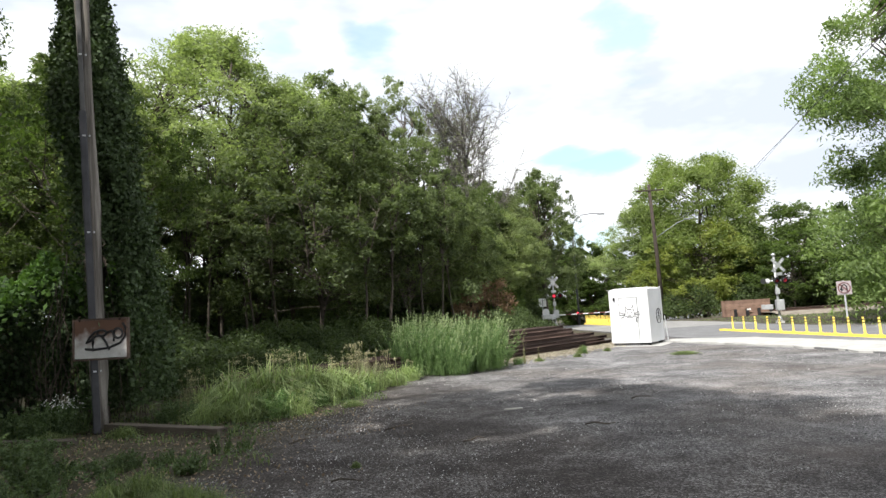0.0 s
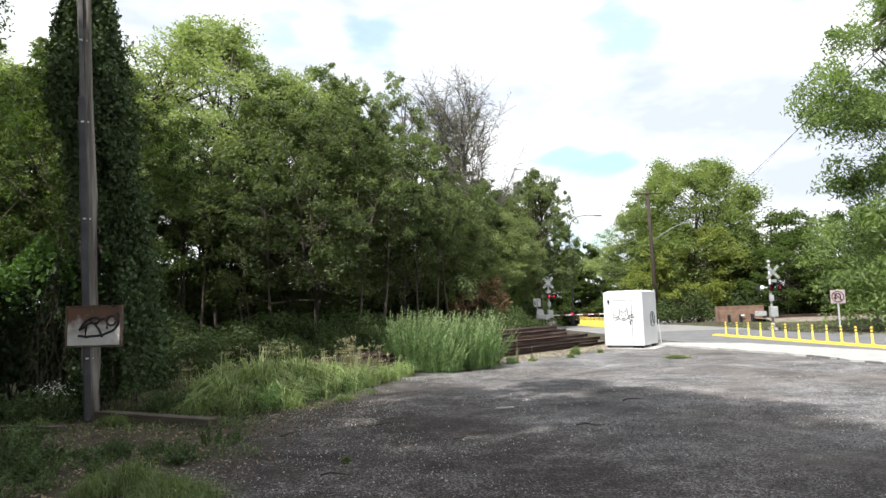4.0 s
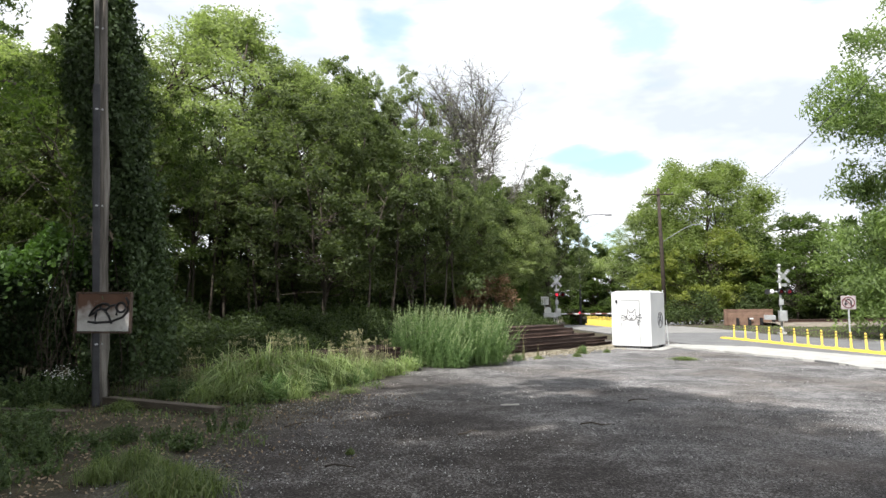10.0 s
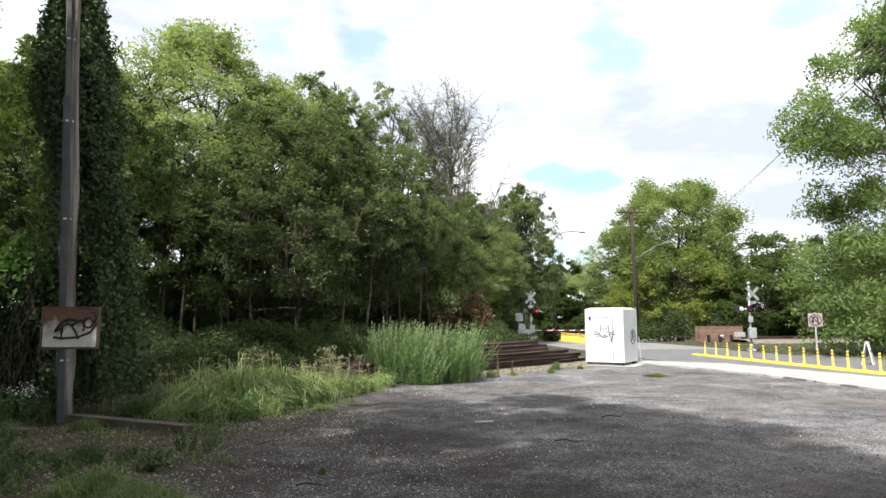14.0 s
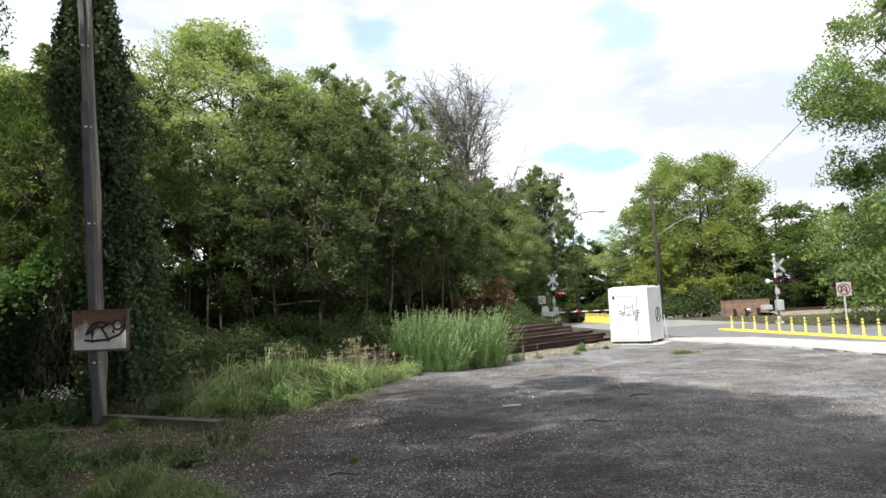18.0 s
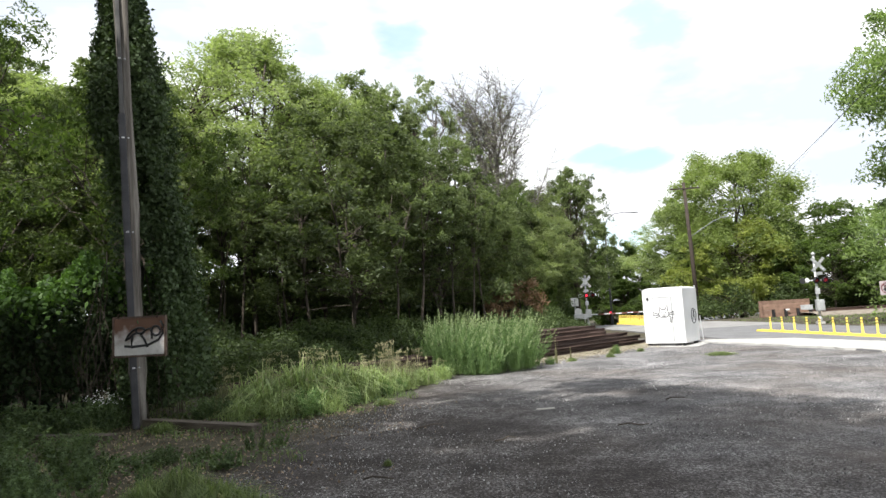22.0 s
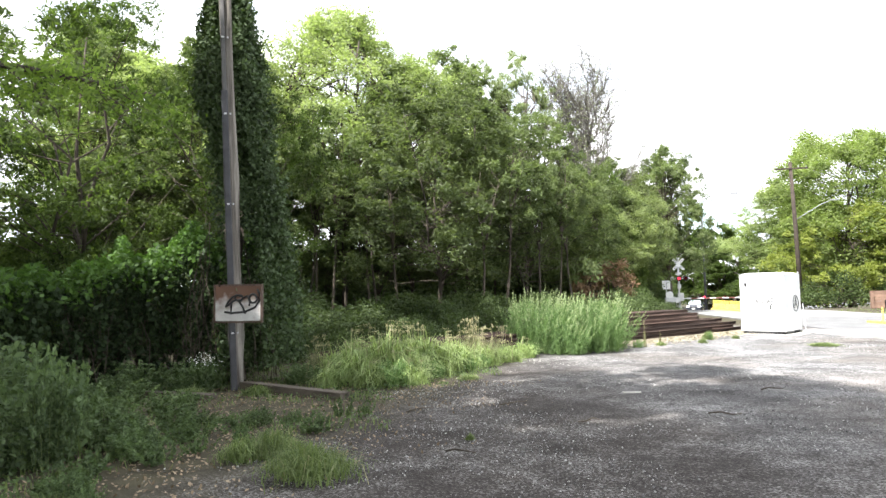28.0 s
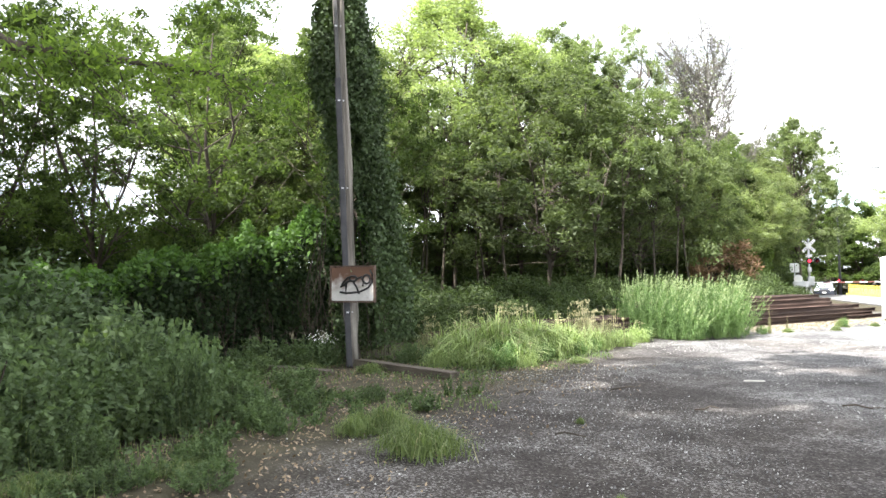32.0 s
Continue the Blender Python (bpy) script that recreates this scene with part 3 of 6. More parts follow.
inv = shade_tree.matrix_basis.inverted()
part("low_limb", tube_bm, BARK, shade_tree, "long low limb over the weeds", inv)
part("low_foliage", raw_mesh("low_foliage", leaves(np.concatenate(tw), 0.12, 0.05, 0.6, 0.4, rng_low), 4), LEAF_LIMB, shade_tree, "drooping feathery leaves", inv)
proto_shrub = make_shrub(51, 1.6, 2.0, LEAF_UNDER_SHADED, 3200, 0.155, "dense dark green shrub in the undergrowth", at_spot(-9.5, 23))
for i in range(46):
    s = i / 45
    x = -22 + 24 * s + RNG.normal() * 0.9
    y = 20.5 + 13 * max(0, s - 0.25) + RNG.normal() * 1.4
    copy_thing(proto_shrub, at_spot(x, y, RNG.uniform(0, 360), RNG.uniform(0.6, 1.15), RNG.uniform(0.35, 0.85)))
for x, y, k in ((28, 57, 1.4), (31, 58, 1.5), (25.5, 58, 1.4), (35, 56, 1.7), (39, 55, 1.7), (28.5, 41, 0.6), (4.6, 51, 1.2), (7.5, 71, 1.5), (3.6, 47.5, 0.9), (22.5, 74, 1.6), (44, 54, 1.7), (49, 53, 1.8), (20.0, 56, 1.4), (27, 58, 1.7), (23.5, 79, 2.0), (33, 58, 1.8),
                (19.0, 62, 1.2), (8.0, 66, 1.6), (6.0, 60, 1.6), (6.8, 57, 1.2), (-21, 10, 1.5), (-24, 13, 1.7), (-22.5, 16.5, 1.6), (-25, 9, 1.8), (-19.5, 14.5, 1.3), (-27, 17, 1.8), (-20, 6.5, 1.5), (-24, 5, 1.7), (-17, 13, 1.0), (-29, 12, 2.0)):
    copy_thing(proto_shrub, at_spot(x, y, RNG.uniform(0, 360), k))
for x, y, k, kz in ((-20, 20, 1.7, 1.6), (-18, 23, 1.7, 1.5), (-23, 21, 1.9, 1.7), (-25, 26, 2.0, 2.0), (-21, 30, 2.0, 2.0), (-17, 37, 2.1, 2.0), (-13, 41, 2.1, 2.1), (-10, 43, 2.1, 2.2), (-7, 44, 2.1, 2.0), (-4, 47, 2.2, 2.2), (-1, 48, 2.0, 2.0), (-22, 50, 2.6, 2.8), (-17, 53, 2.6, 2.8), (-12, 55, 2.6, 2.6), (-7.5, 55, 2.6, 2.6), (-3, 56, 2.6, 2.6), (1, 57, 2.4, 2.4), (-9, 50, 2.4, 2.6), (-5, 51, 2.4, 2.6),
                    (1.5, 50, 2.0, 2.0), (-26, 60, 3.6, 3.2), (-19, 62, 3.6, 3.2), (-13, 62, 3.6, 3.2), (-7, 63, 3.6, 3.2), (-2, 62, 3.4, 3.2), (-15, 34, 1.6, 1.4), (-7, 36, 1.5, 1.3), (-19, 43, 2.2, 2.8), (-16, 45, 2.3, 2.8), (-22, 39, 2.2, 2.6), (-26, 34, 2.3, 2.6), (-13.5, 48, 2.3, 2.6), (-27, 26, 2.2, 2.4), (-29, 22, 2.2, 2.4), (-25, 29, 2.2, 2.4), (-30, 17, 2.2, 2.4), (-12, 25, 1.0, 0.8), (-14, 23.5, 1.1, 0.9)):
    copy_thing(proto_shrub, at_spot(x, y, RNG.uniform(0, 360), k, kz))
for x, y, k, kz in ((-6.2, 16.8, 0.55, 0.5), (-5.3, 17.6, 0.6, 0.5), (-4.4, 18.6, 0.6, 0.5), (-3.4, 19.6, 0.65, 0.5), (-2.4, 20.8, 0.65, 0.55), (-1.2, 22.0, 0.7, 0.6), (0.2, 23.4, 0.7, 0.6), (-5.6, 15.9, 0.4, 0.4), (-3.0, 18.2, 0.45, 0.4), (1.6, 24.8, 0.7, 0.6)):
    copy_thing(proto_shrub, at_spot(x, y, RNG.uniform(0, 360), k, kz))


proto_bramble = make_shrub(52, 1.3, 1.5, LEAF_UNDER_SHADED, 5200, 0.11, "low bramble bank of mixed green leaves behind the rails", at_spot(-6.0, 17.4), "bramble")
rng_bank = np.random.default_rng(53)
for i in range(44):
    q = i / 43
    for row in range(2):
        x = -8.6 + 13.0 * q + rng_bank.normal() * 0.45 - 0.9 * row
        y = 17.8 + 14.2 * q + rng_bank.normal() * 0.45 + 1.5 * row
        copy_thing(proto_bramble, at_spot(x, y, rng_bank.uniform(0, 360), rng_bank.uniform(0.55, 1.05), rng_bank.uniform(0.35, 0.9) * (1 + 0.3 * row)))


# ---- ground ----
def ground_sheet():
    xs = np.concatenate([[-900, -300, -120, -60], np.arange(-40, 41, 0.8), [60, 120, 300, 900]])
    ys = np.concatenate([[-400, -120, -40], np.arange(-16, 71, 0.8), [100, 160, 400, 1500]])
    bm = bmesh.new()
    grid = [[bm.verts.new((x, y, fall(y) - 0.012 + 0.02 * noise.noise((x * 0.35, y * 0.35, 0)))) for x in xs] for y in ys]
    for j in range(len(ys) - 1):
        for i in range(len(xs) - 1):
            bm.faces.new((grid[j][i], grid[j][i + 1], grid[j + 1][i + 1], grid[j + 1][i])).smooth = True
    return bm


def ground_mat():
    """Dark gravel in the yard, leaf mould and thin grass to its side and under the wood."""
    m = bpy.data.materials.new("gravel_and_soil")
    m.use_nodes = True
    n, l = m.node_tree.nodes, m.node_tree.links
    bsdf = n["Principled BSDF"]
    tc, sep = n.new("ShaderNodeTexCoord"), n.new("ShaderNodeSeparateXYZ")
    l.new(tc.outputs["Object"], sep.inputs[0])

    def math_node(op, a, b):
        k = n.new("ShaderNodeMath")
        k.operation = op
        for i, v in enumerate((a, b)):
            if isinstance(v, (int, float)):
                k.inputs[i].default_value = v
            else:
                l.new(v, k.inputs[i])
        return k.outputs[0]

    def noise_node(scale, detail=6.0):
        k = n.new("ShaderNodeTexNoise")
        k.inputs["Scale"].default_value, k.inputs["Detail"].default_value = scale, detail
        l.new(tc.outputs["Object"], k.inputs["Vector"])
        return k.outputs["Fac"]

    def ramp_node(fac, *stops):
        k = n.new("ShaderNodeValToRGB")
        els = k.color_ramp.elements
        while len(els) < len(stops):
            els.new(0.5)
        for e, (p, c) in zip(els, stops):
            e.position, e.color = p, (*c, 1)
        l.new(fac, k.inputs["Fac"])
        return k.outputs["Color"]

    def mix(fac, a, b):
        k = n.new("ShaderNodeMix")
        k.data_type = "RGBA"
        for s, v in (("Factor", fac), ("A", a), ("B", b)):
            l.new(v, k.inputs[s])
        return k.outputs["Result"]

    vor = n.new("ShaderNodeTexVoronoi")
    vor.inputs["Scale"].default_value = 56.0
    l.new(tc.outputs["Object"], vor.inputs["Vector"])
    stone = n.new("ShaderNodeSeparateColor")
    l.new(vor.outputs["Color"], stone.inputs[0])
    patch = noise_node(0.55)
    pick = math_node("ADD", math_node("MULTIPLY", stone.outputs[0], 0.42), math_node("MULTIPLY", patch, 0.6))
    pick = math_node("ADD", pick, math_node("MULTIPLY", math_node("SUBTRACT", noise_node(2.6, 5.0), 0.43), 0.42))
    gravel = ramp_node(pick, (0.27, (0.042, 0.041, 0.043)), (0.53, (0.15, 0.147, 0.15)), (0.84, (0.42, 0.412, 0.41)))
    soil = ramp_node(noise_node(1.7), (0.35, (0.06, 0.049, 0.041)), (0.65, (0.19, 0.157, 0.134)))
    bare = ramp_node(noise_node(0.33, 5.0), (0.46, (0, 0, 0)), (0.6, (0.5, 0.5, 0.5)))
    yard = mix(bare, gravel, soil)
    stain = ramp_node(noise_node(0.75, 7.0), (0.40, (0, 0, 0)), (0.58, (0.4, 0.4, 0.4)))
    damp = ramp_node(pick, (0.3, (0.02, 0.018, 0.018)), (0.6, (0.06, 0.056, 0.055)), (0.85, (0.2, 0.195, 0.19)))
    yard = mix(stain, yard, damp)
    green = ramp_node(noise_node(2.6), (0.35, (0.045, 0.039, 0.026)), (0.6, (0.078, 0.07, 0.045)))
    # the yard's edge runs from the near left to the crossing
    edge = math_node("ADD", sep.outputs[0], math_node("MULTIPLY", sep.outputs[1], -0.19))
    edge = math_node("ADD", edge, math_node("MULTIPLY", math_node("SUBTRACT", noise_node(0.9), 0.5), 1.6))
    # trodden dark dirt along the yard's weedy side
    dirt = n.new("ShaderNodeMapRange")
    dirt.inputs["From Min"].default_value, dirt.inputs["From Max"].default_value = 1.2, 7.5
    dirt.inputs["To Min"].default_value, dirt.inputs["To Max"].default_value = 0.92, 0.0
    back = math_node("MULTIPLY", math_node("SUBTRACT", sep.outputs[1], 6.0), 0.6)
    l.new(math_node("ADD", math_node("ADD", edge, back), math_node("MULTIPLY", noise_node(1.6), 2.2)), dirt.inputs["Value"])
    dark = ramp_node(pick, (0.3, (0.022, 0.018, 0.016)), (0.62, (0.055, 0.046, 0.041)), (0.85, (0.27, 0.26, 0.25)))
    yard = mix(dirt.outputs["Result"], yard, dark)
    fac = math_node("SUBTRACT", 0.5, math_node("MULTIPLY", math_node("ADD", edge, 4.6), 0.8))
    clamp = n.new("ShaderNodeClamp")
    l.new(fac, clamp.inputs[0])
    far = n.new("ShaderNodeMapRange")
    far.inputs["From Min"].default_value, far.inputs["From Max"].default_value = 29.0, 31.0
    l.new(sep.outputs[1], far.inputs["Value"])
    both = math_node("MAXIMUM", clamp.outputs[0], far.outputs[0])
    l.new(mix(both, yard, green), bsdf.inputs["Base Color"])
    bsdf.inputs["Roughness"].default_value = 0.95
    bsdf.inputs["Specular IOR Level"].default_value = 0.2
    bp = n.new("ShaderNodeBump")
    bp.inputs["Strength"].default_value, bp.inputs["Distance"].default_value = 0.45, 0.015
    l.new(math_node("ADD", vor.outputs["Distance"], math_node("MULTIPLY", noise_node(70.0), 0.5)), bp.inputs["Height"])
    l.new(bp.outputs["Normal"], bsdf.inputs["Normal"])
    return m


tagged(part("ground", ground_sheet(), ground_mat()), "dark grey gravel yard with bare soil and grassy edges", "ground", kind="structure")


def strip(name, left, right, z, mat, label, category):
    """A flat slab between two lines of points."""
    bm = bmesh.new()
    top = [(bm.verts.new((*a, z + fall(a[1]))), bm.verts.new((*b, z + fall(b[1])))) for a, b in zip(left, right)]
    low = [(bm.verts.new((*a, fall(a[1]) - 0.08)), bm.verts.new((*b, fall(b[1]) - 0.08))) for a, b in zip(left, right)]
    for i in range(len(top) - 1):
        bm.faces.new((top[i][0], top[i][1], top[i + 1][1], top[i + 1][0]))
        bm.faces.new((top[i][1], low[i][1], low[i + 1][1], top[i + 1][1]))
        bm.faces.new((low[i][0], top[i][0], top[i + 1][0], low[i + 1][0]))
    bm.faces.new((top[0][0], low[0][0], low[0][1], top[0][1]))
    bm.faces.new((top[-1][1], low[-1][1], low[-1][0], top[-1][0]))
    bmesh.ops.recalc_face_normals(bm, faces=bm.faces[:])
    return tagged(part(name, bm, mat), label, category, kind="structure")


def median(y):
    return 12.1 - 0.125 * (y - 30.25)


ys = (-40, 0, 20, 40, 44, 48, 52, 58, 66, 76, 93, 118, 160)
bend = (0, 0, 0, 0, 0.2, 0.6, 1.1, 2.0, 4.0, 8.0, 19, 42, 80)
strip("road", [(median(y) - 3.3 + b, y) for y, b in zip(ys, bend)], [(median(y) + 4.0 + b, y) for y, b in zip(ys, bend)], 0.03, ASPHALT,
      "grey worn asphalt road over the railway crossing", "road")
PANEL = rough_mat("worn_crossing_panel", ((0.17, 0.165, 0.16), (0.30, 0.295, 0.285)), 1.2, 0.9, 0.3, 40.0)
strip("crossing_panel", [(median(y) - 3.25, y) for y in (35.5, 44)], [(median(y) + 4.6, y) for y in (35.5, 44)], 0.036, PANEL, "pale concrete panels of the railway crossing", "pavement")
def worn_line(points, step, wobble, seed):
    """A line of points cut into short steps, each pushed aside a little."""
    rng = np.random.default_rng(seed)
    out = []
    for p, q in zip(points, points[1:]):
        p, q = np.array(p, float), np.array(q, float)
        for i in range(step):
            out.append(tuple(p + (q - p) * i / step + (rng.normal() * wobble, 0)))
    return out + [points[-1]]


strip("concrete_apron", worn_line([(10.9, 5), (10.75, 14.0), (10.3, 18.5), (9.1, 22.7), (8.3, 24.6), (7.9, 26.0)], 14, 0.07, 1), worn_line([(14.0, 5), (13.3, 16), (12.7, 19), (11.9, 21.5), (10.9, 24.6), (8.7, 26.4)], 14, 0.04, 2), 0.045, CONCRETE, "pale sunlit concrete apron between yard and road", "pavement")




# ---- ivy, hedge, weeds, grass ----
def shell(profile, n, rng, jitter=0.14):
    """Points scattered over a form of turning radii: profile gives (z, r)."""
    z = rng.uniform(profile[0][0], profile[-1][0], n)
    r = np.interp(z, [p[0] for p in profile], [p[1] for p in profile])
    a = rng.uniform(0, 2 * math.pi, n)
    lump = 1 + 0.32 * np.sin(a * 2 + z * 1.1 + 1.0) * np.sin(z * 0.9 + 0.5) + 0.14 * np.sin(a * 5 - z * 2.9) + rng.normal(size=n) * jitter
    return np.stack([np.cos(a) * r * lump, np.sin(a) * r * lump, z], 1)


def ivy_tree():
    rng = np.random.default_rng(61)
    t = thing("ivy_covered_tree", pose(-6.8, 12.9, 0, 0, -1.2, 0), "tree trunk wholly wrapped in dark hanging ivy", "tree")
    part("trunk", tube([(0, 0, -0.2), (0.05, 0, 3), (-0.05, 0, 9.5), (0.1, 0, 16.5)], [0.24, 0.2, 0.15, 0.04], 10), BARK, t)
    pts = shell([(0.35, 1.0), (1.2, 1.12), (2.6, 1.0), (4.0, 0.74), (6.0, 0.56), (7.6, 0.5), (8.8, 0.4), (9.8, 0.1)], 62000, rng)
    # long hanging swags over the yard side
    for i in range(60):
        h0, a0 = rng.uniform(1.8, 8.4), rng.uniform(-1.9, 1.0)
        r0 = np.interp(h0, (0.35, 2.6, 6.0, 8.8), (1.0, 1.1, 0.75, 0.5)) * rng.uniform(0.9, 1.25)
        k = 170
        q = rng.uniform(0, 1, k)
        swag = np.stack([math.cos(a0) * r0 * (1 - 0.12 * q) + rng.normal(size=k) * 0.075, math.sin(a0) * r0 * (1 - 0.12 * q) + rng.normal(size=k) * 0.075, h0 - q * rng.uniform(0.7, 1.5)], 1)
        pts = np.concatenate([pts, swag[swag[:, 2] > 0.3]])
    pts = pts[np.hypot(pts[:, 0] - 0.62 + 0.01 * pts[:, 2], pts[:, 1] + 1.1) > 0.5]
    # the side towards the hedge is bare up to the crown
    away = pts[:, 0] * 0.887 + pts[:, 1] * 0.464
    bare = np.interp(pts[:, 2], (0, 3.0, 5.2, 6.6), (-0.25, -0.2, -0.3, -2.0))
    pts = pts[away > bare + rng.normal(size=len(pts)) * 0.12]
    part("ivy", raw_mesh("ivy", leaves(pts, 0.09, 0.068, 0.9, 0.1, rng, out=unit(pts * (1, 1, 0))), 4), LEAF_IVY, t)
    # limbs and crown added above the view to shade the bramble bank
    tips = np.stack([-3.8 + rng.normal(size=90) * 1.8, -0.8 + rng.normal(size=90) * 1.8, rng.uniform(12.8, 18.0, 90)], 1)
    bm = bmesh.new()
    for p in tips[::2]:
        tube(limb_path((0, 0, 9.0 + rng.uniform(0, 2.5)), p, rng, 0.05, 4), (0.06, 0.045, 0.03, 0.02, 0.01), 5, bm, False)
    part("limb", bm, BARK, t, "unseen upper limbs added to carry a shading crown", kind="stuff")
    off = unit(rng.normal(size=(21000, 3)))
    part("crown", raw_mesh("crown", leaves(tips[rng.integers(0, 90, 21000)] + off * rng.uniform(0, 1, (21000, 1)) ** 0.5 * 0.95, 0.2, 0.12, 0.4, 0.4, rng, True, off), 3), LEAF_DARK, t)
    bm = bmesh.new()
    for i in range(26):
        a = rng.uniform(0, 2 * math.pi)
        r = rng.uniform(0.7, 1.05)
        tube(limb_path((math.cos(a) * r, math.sin(a) * r, 0), (math.cos(a) * r * 0.7, math.sin(a) * r * 0.7, rng.uniform(1.5, 3.5)), rng, 0.02, 4), 0.009, 4, bm, False)
    part("vine", bm, BARK, t, "thin brown hanging vine stems", kind="stuff")
    return t


ivy_tree()


def hedge():
    """A bank of vines: a bright leafy lid that overhangs a hollow front of leaves and stems, its shade put into a
    darker leaf colour.
    """
    rng = np.random.default_rng(62)
    line = np.array([(-6.9, 14.6), (-8.3, 13.9), (-9.6, 12.7), (-10.9, 11.0), (-12.3, 9.0), (-13.6, 6.6), (-14.6, 3.5)])
    tall = np.array([3.15, 3.1, 2.6, 2.1, 1.8, 1.7, 1.7])
    h = thing("vine_hedge", pose(0, 0, 0), "overgrown hedge of bright green vines over a dark tangle", "hedge")

    def along(n, low, high, wide, lump):
        s = rng.uniform(0, 6, n)
        k = np.minimum(s.astype(int), 5)
        f = (s - k)[:, None]
        c = line[k] * (1 - f) + line[k + 1] * f
        d = unit(line[k + 1] - line[k])
        side = np.stack([-d[:, 1], d[:, 0]], 1)
        top = np.interp(s, range(7), tall) * (1 + 0.07 * np.sin(s * 7.3) + 0.05 * np.sin(s * 17.1 + 1) + 0.04 * np.sin(s * 31))
        v = rng.uniform(0, 1, n)
        w = wide * rng.uniform(-1, 1, n) * (1 + lump * np.sin(s * 11 + v * 5) + lump * np.sin(s * 26 - v * 8))
        z = top * (low + (high - low) * v)
        return c, side, w, z, s, v, top

    c, side, w, z, s, v, top = along(15000, 0.72, 1.0, 1.15, 0.18)
    z = top * (0.80 + 0.2 * np.sqrt(np.clip(1 - (w / 1.45) ** 2, 0, 1))) - rng.exponential(0.12, len(w)) + rng.normal(size=len(w)) * 0.04
    pos = np.column_stack([c + side * w[:, None], z])
    part("vine_foliage", raw_mesh("vine_foliage", leaves(pos, 0.135, 0.09, 0.5, 0.6, rng), 4), LEAF_HEDGE, h)
    # the shade below the lid is painted by a darker leaf tone
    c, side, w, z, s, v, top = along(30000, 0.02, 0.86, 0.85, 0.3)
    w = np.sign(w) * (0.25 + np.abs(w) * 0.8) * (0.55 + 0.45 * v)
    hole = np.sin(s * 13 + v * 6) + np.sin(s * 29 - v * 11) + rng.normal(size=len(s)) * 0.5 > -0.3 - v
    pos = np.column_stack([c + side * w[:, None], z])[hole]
    part("inner_foliage", raw_mesh("inner_foliage", leaves(pos, 0.13, 0.09, 0.8, 0.1, rng), 4), LEAF_HEDGE_SHADED, h, "front leaves coloured dark green as if shaded")
    bm = bmesh.new()
    for i in range(200):
        s0 = rng.uniform(0, 6)
        j = min(int(s0), 5)
        p = line[j] + (line[j + 1] - line[j]) * (s0 - j) + rng.normal(size=2) * 0.4
        q = p + rng.normal(size=2) * 0.5
        tube(limb_path((p[0], p[1], 0), (q[0], q[1], np.interp(s0, range(7), tall) * rng.uniform(0.5, 0.85)), rng, 0.03, 3), (0.016, 0.012, 0.01, 0.006), 4, bm, False)
    part("stem", bm, BARK, h, "tangle of thin brown stems", kind="stuff")
    return h


hedge()


def weed_clump(seed, stems, height, spread, mat, leaf_len, leaf_wid, per_stem, label, m, name="weed_clump", plume=None, fan=0.35, category="weed", blade=0, rise=0.5, droopy=0.0):
    """Upright stems that fan out, narrow leaves along them, and a seed plume on each tip."""
    rng = np.random.default_rng(seed)
    w = thing(name, m, label, category, "weeds at the yard's edge")
    a, r = rng.uniform(0, 2 * math.pi, stems), np.sqrt(rng.uniform(0, 1, stems))
    foot = np.stack([np.cos(a) * r * spread, np.sin(a) * r * spread, np.zeros(stems)], 1)
    h = height * rng.uniform(0.62, 1.12, stems) * (1 - 0.32 * r ** 3)
    tip = foot * (1 + fan * rng.uniform(0.2, 1.2, (stems, 1))) + np.stack([rng.normal(size=stems) * 0.06, rng.normal(size=stems) * 0.06, h], 1)
    side = unit(np.cross(tip - foot, rng.normal(size=(stems, 3)))) * 0.006
    part("stalk", raw_mesh("stalk", np.stack([foot - side, foot + side, tip + side * 0.4, tip - side * 0.4], 1).reshape(-1, 3), 4), mat, w, kind="stuff")
    who = np.repeat(np.arange(stems), per_stem)
    s = rng.uniform(0.08, 0.97, len(who))[:, None]
    pos = foot[who] * (1 - s) + tip[who] * s + rng.normal(size=(len(who), 3)) * leaf_len * 0.3
    pos[:, 2] = np.maximum(pos[:, 2], 0.02)
    part("foliage", raw_mesh("foliage", leaves(pos, leaf_len, leaf_wid, -rise, 0.3, rng), 4), mat, w)
    if plume:
        pick = np.repeat(rng.permutation(stems)[: stems * 2 // 3], 26)
        k = rng.uniform(0, 1, (len(pick), 1))
        ax = unit(tip[pick] - foot[pick])
        p = tip[pick] + ax * (k * 0.3 * height - 0.12) + (k ** 2 * 0.05) * np.array((1.0, 0.2, -0.3)) + rng.normal(size=(len(pick), 3)) * 0.016 * (1.25 - k)
        part("plume", raw_mesh("plume", leaves(p, 0.045, 0.02, -1.0, 0.0, rng), 4), plume, w, "pale seed plumes", kind="stuff")
    if blade:
        b = np.stack([rng.normal(size=blade) * spread * 0.6, rng.normal(size=blade) * spread * 0.6, np.zeros(blade)], 1)
        part("blade", raw_mesh("blade", blades(b, height * 0.75, 0.006 if rise > 1 else 0.012, 0.7, rng), 4), mat if rise > 1 else GRASS, w, kind="stuff")
    return w


